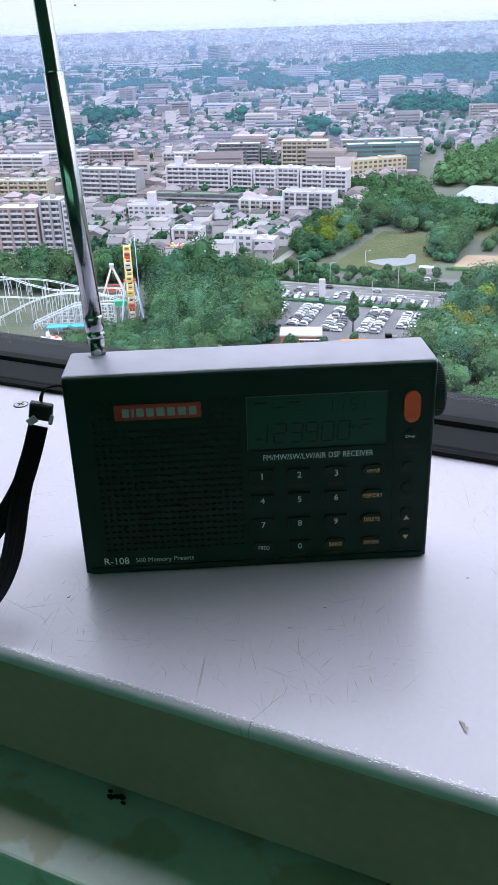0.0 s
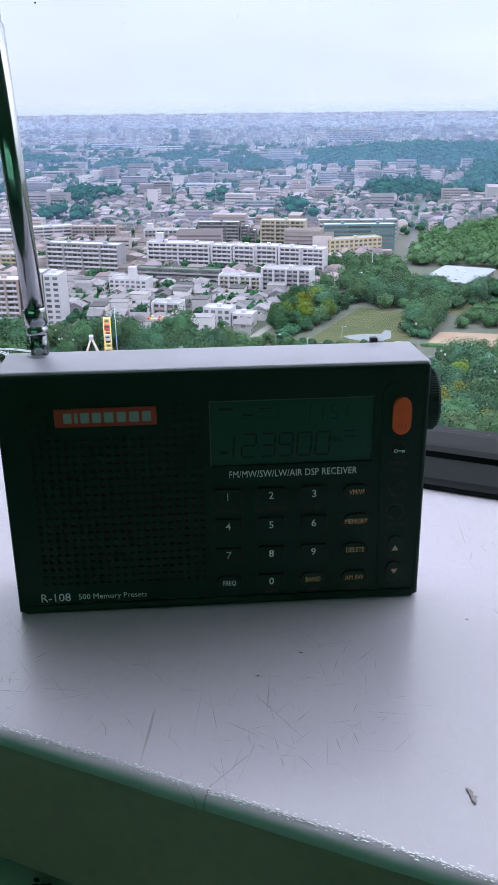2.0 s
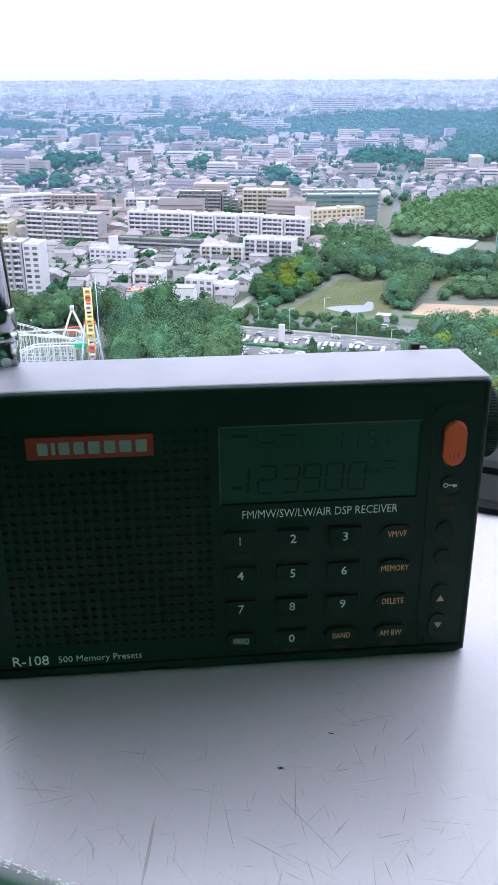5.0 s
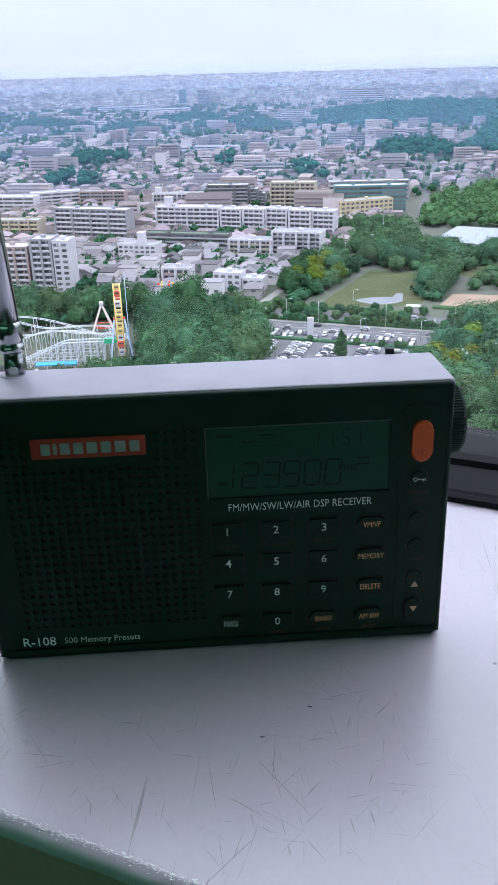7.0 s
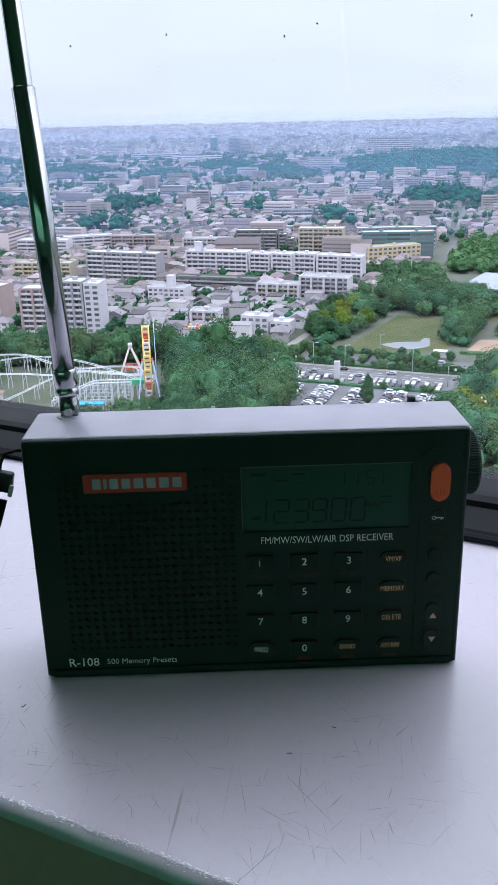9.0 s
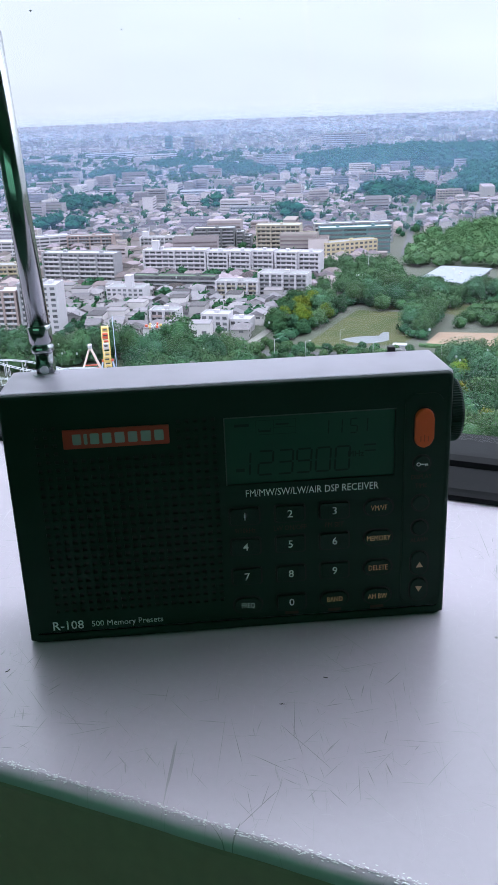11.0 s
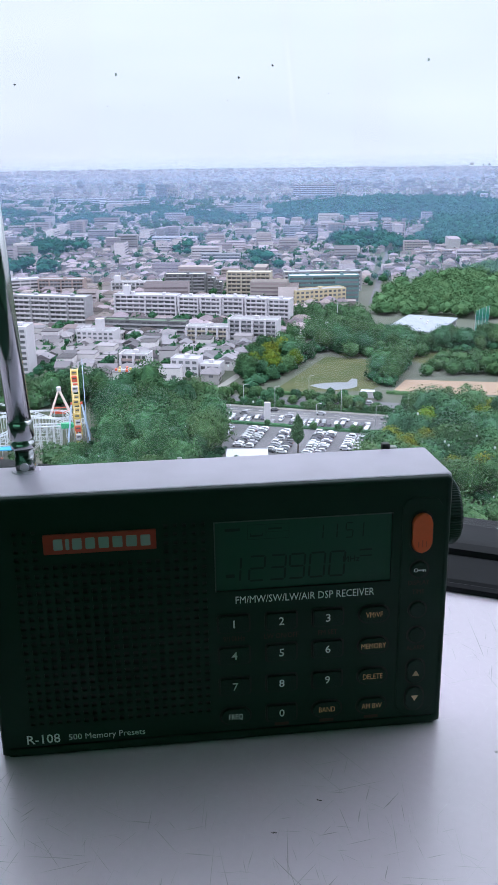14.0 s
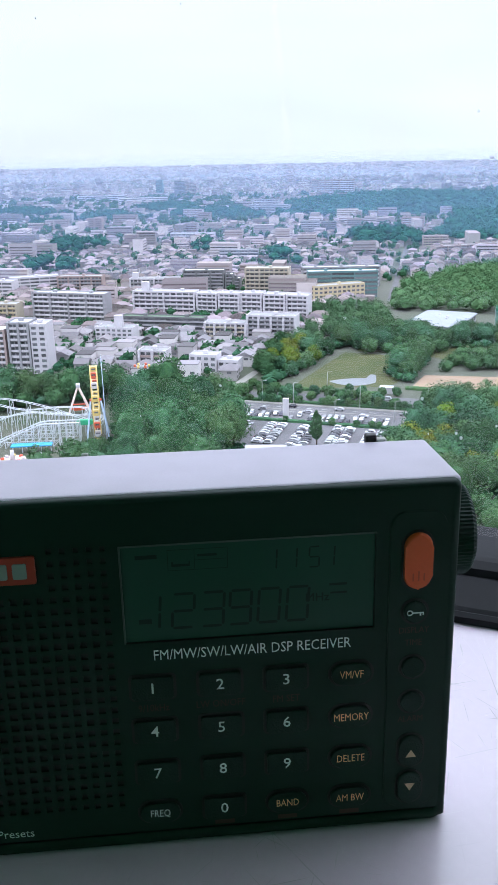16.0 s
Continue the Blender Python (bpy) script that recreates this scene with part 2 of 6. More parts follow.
for a, b in zip(grid, grid[1:]):
    for k in range(len(prof) - 1):
        if k < 4 or k > 5:
            bm.faces.new((a[k], a[k + 1], b[k + 1], b[k])).smooth = k in (1, 2, 3)
bmesh.ops.recalc_face_normals(bm, faces=bm.faces)
part("sill_board", bm, SILL, sill)
# same white paint as the sill; its shade is put into this darker colour
APRON = mat("apron_shaded_white", (0.44, 0.31, 0.25), rough=0.55, var=0.15, scale=14, fine=260, bump=0.1, dist=0.0005)
part("apron", box(-2.2, 2.2, -0.0455, -0.0409, -0.0440, -0.0036, 0.0012), APRON, sill, "front of the sill, white paint darkened for its shade")

# chips along the nose; their bright colour also stands in for sky glints
random.seed(8)
CHIP_GLINT = mat("chip_and_edge_glint", (0.85, 0.85, 0.85), rough=0.3, metal=0.5, var=0.1, fine=500)
bm = bmesh.new()
for i in range(1500):
    u = random.uniform(-0.1, 0.22)
    w, h = random.uniform(0.00012, 0.0006), random.uniform(0.00006, 0.0002)
    n0 = random.gauss(-0.0427, 0.00045)
    z0 = 0.0001 if n0 > -0.0425 else -0.0001 - 0.25 * (-0.0425 - n0)
    k = random.randint(5, 7)
    bm.faces.new([bm.verts.new((u + w * math.cos(a) * random.uniform(0.6, 1.2), n0 + h * math.sin(a), z0 + 0.00022 - 0.08 * h * math.sin(a))) for a in [2 * math.pi * j / k for j in range(k)]])
part("edge_chips", bm, CHIP_GLINT, sill, "bright chips and imitated glints along the worn front edge")

# ledge below the apron, and the room floor
ledge = thing("lower_ledge", "old cream painted ledge with flaking paint below the sill", "ledge", kind="structure", m=WALL)
part("ledge_board", box(-2.2, 2.2, -0.0775, -0.0380, -0.075, -0.0475, 0.0012), LEDGE, ledge)
raw("wall_below_sill", *(lambda b: ([tuple(v.co) for v in b.verts], [[v.index for v in f.verts] for f in b.faces]))((lambda b: (b.verts.index_update(), b)[1])(box(-2.2, 2.2, -0.0765, 0.10, -0.9, -0.075))), FLOOR, None, "", WALL)
tagged(bpy.data.objects["wall_below_sill"], "dark painted wall below the window sill", "wall", kind="structure")


def slab(name, label, category, material, *dims):
    ob = part(name, box(*dims), material, None, label, WALL)
    return tagged(ob, label, category, kind="structure")


slab("floor", "dark worn floor of the viewing room", "floor", FLOOR, -2.4, 2.4, -3.6, 0.1, -1.0, -0.9)
slab("ceiling", "unseen green ceiling of the viewing room", "ceiling", INNER, -2.4, 2.4, -3.6, 0.35, 2.05, 2.15)
slab("wall_back_low", "unseen green wall below the added windows", "wall", INNER, -2.4, 2.4, -3.7, -3.6, -0.9, 0.1)
slab("wall_back_high", "unseen green wall over the added windows", "wall", INNER, -2.4, 2.4, -3.7, -3.6, 1.75, 2.05)
for k in range(4):
    slab("wall_back_pier", "unseen green pier between the added windows", "wall", INNER, -2.4 + 1.55 * k, -2.25 + 1.55 * k, -3.7, -3.6, 0.1, 1.75)
# unseen windows added behind the viewpoint; green panes tint the light on the radio
TINTED = pane_material("tinted_pane", (0.44, 0.74, 0.55))
for k in range(3):
    opposite = thing("window_opposite", "unseen green tinted window added to light the radio's front", "window", kind="structure", m=WALL)
    part("pane", box(-2.25 + 1.55 * k, -0.85 + 1.55 * k, -3.652, -3.650, 0.1, 1.75), TINTED, opposite)
slab("wall_west", "unseen green side wall tinting the shade", "wall", INNER, -2.4, -2.2, -3.6, 0.35, -0.9, 2.05)
slab("wall_east", "unseen green side wall tinting the shade", "wall", INNER, 2.2, 2.4, -3.6, 0.35, -0.9, 2.05)
# unseen; its lower edge is set to shape the light on the sill
slab("wall_above_window", "unseen green wall over the window, shaping the light", "wall", INNER, -2.2, 2.2, 0.12, 0.3, 0.90, 2.05)
slab("wall_outer_apron", "dark outer tower wall below the window", "wall", FLOOR, -2.2, 2.2, 0.10, 0.22, -1.6, -0.05)

# window: a low black rail, a gasket and one wide pane
win = thing("window_1", "wide fixed window with a black rubber bottom rail", "window", kind="structure", m=WALL)
rail = [(0.1350, 0.0), (0.1350, 0.0022), (0.1368, 0.0030), (0.1385, 0.0022), (0.1400, 0.0030), (0.1535, 0.0062), (0.1550, 0.0058), (0.1560, 0.0080), (0.1600, 0.0090), (0.1630, 0.0090), (0.1630, -0.0400), (0.1500, -0.0400), (0.1500, 0.0)]
bm = bmesh.new()
rows = [[bm.verts.new((u, n0, z)) for n0, z in rail] for u in (-2.2, -0.6, 0.6, 2.2)]
for a, b in zip(rows, rows[1:]):
    for k in range(len(rail)):
        bm.faces.new((a[k], a[(k + 1) % len(rail)], b[(k + 1) % len(rail)], b[k]))
bmesh.ops.recalc_face_normals(bm, faces=bm.faces)
part("bottom_rail", bm, RUBBER, win)
part("outer_rail", box(-2.2, 2.2, 0.166, 0.2, -0.04, 0.004, 0.002), RUBBER, win)
part("top_rail", box(-2.2, 2.2, 0.14, 0.19, 0.84, 0.90, 0.004), RUBBER, win)
for u in (-2.2, 2.14):
    part("side_rail", box(u, u + 0.06, 0.14, 0.19, 0.0, 0.84, 0.004), RUBBER, win)
PANE = pane_material("window_pane_clear")
pane = part("pane", prism([(-2.15, -0.02), (2.15, -0.02), (2.15, 0.85), (-2.15, 0.85)], 0.1645, 0.1645001), PANE, win)
bm = bmesh.new()
bm.faces.new([bm.verts.new(c) for c in ((-2.15, 0.1645, -0.02), (2.15, 0.1645, -0.02), (2.15, 0.1645, 0.85), (-2.15, 0.1645, 0.85))])
bm.to_mesh(pane.data)
bm.free()
pane.visible_shadow = False
# dirt on the outside of the glass: dried drops and a few insects' traces
random.seed(12)
DROP = mat("dried_drop", (0.8, 0.83, 0.82), rough=0.4, fine=2000)
bm = bmesh.new()
for i in range(150):
    u = random.choice((random.gauss(0.19, 0.05), random.uniform(-0.2, 0.3)))
    z = random.choice((random.uniform(0.012, 0.06), random.uniform(0.012, 0.2)))
    r = random.uniform(0.00015, 0.00055)
    bm.faces.new([bm.verts.new((u + r * math.cos(a), 0.1651, z + r * math.sin(a) * 1.2)) for a in [2 * math.pi * j / 6 for j in range(6)]])
part("dried_drops", bm, DROP, win, "pale dried rain drops")
bm = bmesh.new()
SPECKS = ((-0.0892, 0.1851, 0.0012), (0.0094, 0.1838, 0.0010), (0.0226, 0.1874, 0.0009), (-0.0467, 0.1755, 0.0005), (-0.1174, 0.1998, 0.0010), (-0.0302, 0.1752, 0.0004), (0.1113, 0.1724, 0.0006), (0.024, 0.1706, 0.0003), (0.044, 0.1772, 0.0004), (-0.0008, 0.1282, 0.0004), (0.094, 0.1267, 0.0004))
for u, z, s in SPECKS:
    k = 7
    bm.faces.new([bm.verts.new((u + 0.55 * s * random.uniform(0.5, 1.1) * math.cos(2 * math.pi * j / k), 0.1638, z + 0.62 * s * random.uniform(0.4, 0.9) * math.sin(2 * math.pi * j / k))) for j in range(k)])
part("dirt_specks", bm, mat("grey_grime", (0.2, 0.19, 0.2), rough=0.8, fine=900), win, "dark specks of dirt on the glass")

# loose dirt and a screw
W_INV = WALL.inverted()


def on_sill(x, y):
    p = W_INV @ Vector((x, y, 0))
    return p.x, p.y


sx, sy = on_sill(-0.0532, 0.1571)
screw = thing("sill_screw", "countersunk cross-head screw in the white sill", "screw", m=WALL @ pose(sx, sy, 0))
bm = bmesh.new()
bmesh.ops.create_cone(bm, cap_ends=True, segments=20, radius1=0.0036, radius2=0.0032, depth=0.0005, matrix=Matrix.Translation((0, 0, 0.00025)))
part("screw_head", bm, mat("screw_painted", (0.6, 0.6, 0.6), rough=0.4, fine=900), screw)
bm = box(-0.002, 0.002, -0.0003, 0.0003, 0.0005, 0.0007)
box(-0.0003, 0.0003, -0.002, 0.002, 0.0005, 0.00072, bm=bm)
part("screw_slot", bm, GRIME, screw, "dirty cross slot")
bm = bmesh.new()
tube([(0.0037 * math.cos(a), 0.0037 * math.sin(a), 0.0002) for a in [2 * math.pi * j / 24 for j in range(25)]], 0.0002, 5, bm)
part("screw_rim", bm, GRIME, screw, "dirty rim")


def crumb(name, label, x, y, z, length, seed, colour=GRIME):
    random.seed(seed)
    bm = bmesh.new()
    for i in range(5):
        r = length * random.uniform(0.10, 0.2)
        bmesh.ops.create_icosphere(bm, subdivisions=1, radius=r, matrix=Matrix.Translation((length * (i / 4 - 0.5), random.uniform(-0.2, 0.2) * length, r * 0.6)) @ Matrix.Diagonal((1.5, 0.9, 0.6 if colour is GRIME else 0.12, 1)))
    for v in bm.verts:
        v.co.z = max(v.co.z, 0.0)
    ob = part(name, bm, colour, None, label, pose(x, y, z, 0, 0, random.uniform(0, 180)))
    return tagged(ob, label, "dirt")


crumb("dead_insect", "small dark dead insect on the cream ledge", 0.0105, -0.0575, -0.0485, 0.0065, 1)
crumb("dirt_crumb", "brown smear of dirt on the white sill", 0.1138, -0.0819, -0.001, 0.0032, 2, mat("brown_dirt", (0.45, 0.37, 0.36), fine=900))
crumb("dirt_crumb", "tiny dark grain on the white sill", 0.0695, -0.0355, -0.001, 0.0011, 3)
crumb("dirt_crumb", "tiny dark grain on the white sill", 0.0825, -0.026, -0.001, 0.0009, 5)
crumb("dirt_crumb", "tiny dark grain on the white sill", -0.005, -0.012, -0.001, 0.0012, 6)

# ---- the radio ----
PLASTIC = mat("black_plastic", (0.012, 0.030, 0.022), rough=0.45, spec=0.15, var=0.15, scale=60, fine=2600, bump=0.12, dist=0.0001)
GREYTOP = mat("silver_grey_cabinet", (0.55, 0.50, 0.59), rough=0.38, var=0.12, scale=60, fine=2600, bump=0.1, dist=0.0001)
KEYCAP = mat("key_rubber", (0.012, 0.029, 0.022), rough=0.5, spec=0.18, var=0.1, fine=2600)
RIM = mat("key_rim_black", (0.004, 0.004, 0.004), rough=0.5)
PRINT = mat("white_print", (0.85, 0.87, 0.85), rough=0.6, var=0.04, bump=0)
ORANGE_PRINT = mat("amber_print", (0.95, 0.5, 0.24), rough=0.6, var=0.04, bump=0)
DIM_PRINT = mat("dull_red_print", (0.07, 0.038, 0.032), rough=0.7, var=0.04, bump=0)
RED = mat("red_plate", (0.42, 0.045, 0.025), rough=0.4, var=0.06, fine=900, bump=0.03)
SILVER = mat("silver_letters", (0.75, 0.78, 0.76), rough=0.22, metal=0.6, var=0.05, bump=0)
ORANGE = mat("orange_button", (0.75, 0.10, 0.012), rough=0.45, var=0.05, fine=1200, bump=0.05)
LCD = mat("lcd_glass", (0.03, 0.075, 0.056), rough=0.3, spec=0.15, var=0.06, scale=30, bump=0)
INK = mat("lcd_ink", (0.008, 0.02, 0.015), rough=0.3, spec=0.3, bump=0)
CHROME = mat("chrome_tube", (0.5, 0.51, 0.52), rough=0.16, metal=1.0, var=0.04, fine=1500, bump=0.03, dist=0.0001)
DARKMETAL = mat("dark_chrome", (0.25, 0.26, 0.27), rough=0.22, metal=1.0, var=0.1, fine=900)
STRAP = mat("woven_black_strap", (0.012, 0.012, 0.013), rough=0.75, fine=2200, bump=0.5, dist=0.0003)

RW, RH, RD = 0.122, 0.0748, 0.0255
radio = thing("portable_radio", "black plastic portable radio with green LCD standing on white sill", "radio", m=pose(0, 0, 0, -1.65, 0, 0))
YF = -0.0004  # printed face of the front plate


def at_face(x, z, y=YF):
    return pose(x, y, z, 90, 0, 0)


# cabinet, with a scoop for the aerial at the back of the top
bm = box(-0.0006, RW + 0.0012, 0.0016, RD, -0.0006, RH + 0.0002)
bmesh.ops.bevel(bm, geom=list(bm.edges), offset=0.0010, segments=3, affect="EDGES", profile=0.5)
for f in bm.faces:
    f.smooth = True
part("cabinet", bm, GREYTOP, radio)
part("base_lip", box(0.0012, RW - 0.0006, 0.0006, RD - 0.002, -0.0008, 0.0014, 0.0003), RIM, radio, "black base edge under the front")
part("seam", box(0.0005, RW - 0.0005, 0.0196, 0.01995, RH - 0.0002, RH + 0.00006), RIM, radio, "thin black joint across the top")
for x in (0.0035, RW - 0.0115):
    part("foot", box(x, x + 0.008, 0.002, RD - 0.003, -0.0010, 0.0018, 0.0005), RIM, radio, "black moulded foot")

# front plate: a grid with the grille's holes and the display's opening
GX0, GX1, GZ0, GZ1, NX, NZ = 0.0075, 0.0575, 0.0085, 0.0665, 21, 24
LX0, LX1, LZ0, LZ1 = 0.0594, 0.1066, 0.0456, 0.0652
xs = [0.0010, 0.0040] + [GX0 + (GX1 - GX0) * i / NX for i in range(NX + 1)] + [LX0, LX1, 0.1180, RW - 0.0010]
zs = sorted({0.0026, 0.0050, 0.0720, RH - 0.0012, LZ0, LZ1} | {round(GZ0 + (GZ1 - GZ0) * i / NZ, 6) for i in range(NZ + 1)})
verts, faces = [], []


def quad(*p):
    k = len(verts)
    verts.extend(p)
    faces.append(tuple(range(k, k + len(p))))


# grille rows between the plain cuts made by the display
gz = [round(GZ0 + (GZ1 - GZ0) * i / NZ, 6) for i in range(NZ + 1)]
for x0, x1 in zip(xs, xs[1:]):
    ingrille = GX0 - 1e-6 <= x0 and x1 <= GX1 + 1e-6
    zz = sorted(set([0.0026, 0.0050, 0.0720, RH - 0.0012] + (gz if ingrille else [LZ0, LZ1])))
    for z0, z1 in zip(zz, zz[1:]):
        if abs(x0 - LX0) < 1e-6 and abs(z0 - LZ0) < 1e-6:
            continue
        cx, cz = (x0 + x1) / 2, (z0 + z1) / 2
        plate = 0.0148 < cx < 0.0455 and cz > 0.0575
        ring = 1.0 - 0.5 * (((cx - 0.0325) / 0.025) ** 2 + ((cz - 0.034) / 0.026) ** 2)
        if ingrille and gz[0] - 1e-6 <= z0 and z1 <= gz[-1] + 1e-6 and not plate and cz < 0.0655:
            r = 0.00050 + 0.00022 * max(0, ring)
            out = [(x0, z0), (x1, z0), (x1, z1), (x0, z1)]
            inn = [(cx - r, cz - r), (cx + r, cz - r), (cx + r, cz + r), (cx - r, cz + r)]
            for k in range(4):
                j = (k + 1) % 4
                quad((out[k][0], 0, out[k][1]), (out[j][0], 0, out[j][1]), (inn[j][0], 0, inn[j][1]), (inn[k][0], 0, inn[k][1]))
                quad((inn[k][0], 0, inn[k][1]), (inn[j][0], 0, inn[j][1]), (inn[j][0], 0.0005, inn[j][1]), (inn[k][0], 0.0005, inn[k][1]))
        else:
            quad((x0, 0, z0), (x1, 0, z0), (x1, 0, z1), (x0, 0, z1))
plate = raw("front_plate", verts, faces, PLASTIC, radio, "", pose(0, -0.0002, 0))
raw("grille_backing", [(GX0, 0, GZ0), (GX1, 0, GZ0), (GX1, 0, GZ1), (GX0, 0, GZ1)], [(0, 1, 2, 3)], RIM, radio, "black cloth behind the speaker holes", pose(0, 0.00035, 0))
# the plate's rounded rim
bm = bmesh.new()
outer = rounded(RW / 2 + 0.0002, RH / 2, RW + 0.0010, RH - 0.0002, 0.0012)
# the foot of the frame reaches lower, with cut corners
outer = [(x + (0.0012 if x < RW / 2 else -0.0012) * (1 if i in (14, 15, 20, 21) or 15 < i < 20 else 0), z - (0.0009 if z < RH / 2 else 0)) for i, (x, z) in enumerate(outer)]
inner = rounded(RW / 2 + 0.0002, RH / 2, RW - 0.0030, RH - 0.0042, 0.0008)
k = len(outer)
loops = [[bm.verts.new((x, y, z)) for x, z in ring] for ring, y in ((inner, 0.0), (inner, -0.00012), ([(x * 0.991 + RW * 0.0045, z * 0.985 + RH * 0.0075) for x, z in outer], -0.00015), (outer, 0.0006), (outer, 0.0026))]
for r0, r1 in zip(loops, loops[1:]):
    for i in range(k):
        bm.faces.new((r0[i], r0[(i + 1) % k], r1[(i + 1) % k], r1[i])).smooth = True
bmesh.ops.recalc_face_normals(bm, faces=bm.faces)
part("front_frame", bm, PLASTIC, radio)
# raised column of small buttons
part("button_panel", prism(rounded(0.1147, 0.0365, 0.0108, 0.0655, 0.0030), -0.0005, 0.0002, 0.0003), PLASTIC, radio)

# brand plate: red field with plain pale bars
badge = part("name_plate", prism(rounded(0.0300, 0.0621, 0.0285, 0.0053, 0.0002), -0.0009, -0.0002, 0.0001), RED, radio, "red plate with a row of silver shapes")
random.seed(3)
for i, w in enumerate((2.2, 0.9, 2.3, 2.3, 2.5, 2.4, 2.6, 2.4)):
    x = 0.0181 + sum((2.2, 0.9, 2.3, 2.3, 2.5, 2.4, 2.6, 2.4)[:i]) * 0.00125 + i * 0.00042
    part("silver_bar", prism(rounded(x + w * 0.000625, 0.0621, w * 0.00105, 0.0030, 0.0003), -0.0011, -0.0009, 0.00005), SILVER, badge)

# display
lcd = part("display", box(LX0 - 0.0005, LX1 + 0.0005, 0.0004, 0.0010, LZ0 - 0.0005, LZ1 + 0.0005), LCD, radio, "unlit grey-green liquid crystal display")
# paler strips at top and left only: the edge's glint put into colour
bez = bmesh.new()
for a in ((LX0 - 0.0002, LX1 + 0.0002, LZ1, LZ1 + 0.0003), (LX0 - 0.0003, LX0, LZ0, LZ1 + 0.0003)):
    box(a[0], a[1], -0.00035, 0.0003, a[2], a[3], bm=bez)
part("display_edge", bez, mat("painted_edge_glint", (0.1, 0.11, 0.105), rough=0.3), radio, "thin pale strips painted as a glint on the display edge")
for k, a in enumerate(((LX0, LX1, LZ0 - 0.0001, LZ0), (LX1, LX1 + 0.0001, LZ0, LZ1))):
    part("display_well", box(a[0], a[1], -0.0002, 0.0004, a[2], a[3]), RIM, radio)

SEGS = {"1": "bc", "2": "abged", "3": "abgcd", "9": "abcdfg", "0": "abcdef", "5": "afgcd"}


def digit(ch, x, z, w, h, t, slant):
    """Seven dark segments."""
    lines = {"a": ((0, 1), (1, 1)), "b": ((1, 1), (1, 0.5)), "c": ((1, 0.5), (1, 0)), "d": ((0, 0), (1, 0)), "e": ((0, 0), (0, 0.5)), "f": ((0, 0.5), (0, 1)), "g": ((0, 0.5), (1, 0.5))}
    for s in SEGS[ch]:
        (ax, az), (bx, bz) = lines[s]
        pa, pb = Vector((x + ax * w + az * h * slant, z + az * h)), Vector((x + bx * w + bz * h * slant, z + bz * h))
        d = (pb - pa).normalized()
        pa, pb, q = pa + d * t * 0.65, pb - d * t * 0.65, Vector((-d.y, d.x)) * t / 2
        pts = [pa - d * t * 0.4, pa + q, pb + q, pb + d * t * 0.4, pb - q, pa - q]
        bm = bmesh.new()
        f = bm.faces.new([bm.verts.new((p.x, 0.00036, p.y)) for p in pts])
        f.normal_update()
        if f.normal.y > 0:
            f.normal_flip()
        part("segment", bm, INK, lcd)


def bars(rects, y=0.00036):
    bm = bmesh.new()
    for x0, x1, z0, z1 in rects:
        bm.faces.new([bm.verts.new((x, y, z)) for x, z in ((x0, z0), (x1, z0), (x1, z1), (x0, z1))])
    return bm


for ch, fx in zip("123900", (0.050, 0.185, 0.303, 0.412, 0.527, 0.642)):
    digit(ch, LX0 + fx * (LX1 - LX0), 0.0480, 0.0040, 0.0070, 0.00055, 0.07)
for ch, fx in zip("1151", (0.565, 0.645, 0.735, 0.795)):
    digit(ch, LX0 + fx * (LX1 - LX0), 0.0589, 0.0019, 0.0041, 0.00032, 0.05)
for mark in [(LX0 + 0.0026, LX0 + 0.0066, 0.0624, 0.0632), (LX0 + 0.0092, LX0 + 0.0126, 0.0606, 0.0611), (LX0 + 0.0092, LX0 + 0.0095, 0.0606, 0.0616), (LX0 + 0.0124, LX0 + 0.0126, 0.0606, 0.0616), (LX0 + 0.0140, LX0 + 0.0176, 0.0624, 0.0629),
      (LX0 + 0.0085, LX0 + 0.0196, 0.0639, 0.0640), (LX0 + 0.0085, LX0 + 0.0196, 0.0598, 0.0599), (LX0 + 0.0085, LX0 + 0.0086, 0.0598, 0.0640), (LX0 + 0.0134, LX0 + 0.0135, 0.0598, 0.0640), (LX0 + 0.0195, LX0 + 0.0196, 0.0598, 0.0640), (LX0 + 0.0134, LX0 + 0.0196, 0.0617, 0.0618),
      (LX0 + 0.0026, LX0 + 0.0050, 0.0492, 0.0502), (LX0 + 0.0386, LX0 + 0.0420, 0.0548, 0.0553), (LX0 + 0.0388, LX0 + 0.0420, 0.0531, 0.0535)]:
    part("indicator_mark", bars([mark]), INK, lcd)
lettering("unit_mark", "MHz", 0.0024, INK, lcd, at_face(LX0 + 0.0363, 0.0525, 0.00036), bold=0.00004)

# printed words on the front plate
lettering("print_line", "FM/MW/SW/LW/AIR DSP RECEIVER", 0.0031, PRINT, radio, at_face(0.0832, 0.0428), squeeze=0.80)
lettering("print_line", "R-108", 0.0040, PRINT, radio, at_face(0.0110, 0.0047), bold=0.00004, squeeze=0.95)
lettering("print_line", "500 Memory Presets", 0.0027, PRINT, radio, at_face(0.0282, 0.0047), squeeze=0.92)

# keys
COLS, ROWS = (0.0638, 0.0767, 0.0895, 0.1023), (0.0360, 0.0264, 0.0168, 0.0073)
FACES = (("1", "2", "3", "VM/VF"), ("4", "5", "6", "MEMORY"), ("7", "8", "9", "DELETE"), ("FREQ", "0", "BAND", "AM BW"))
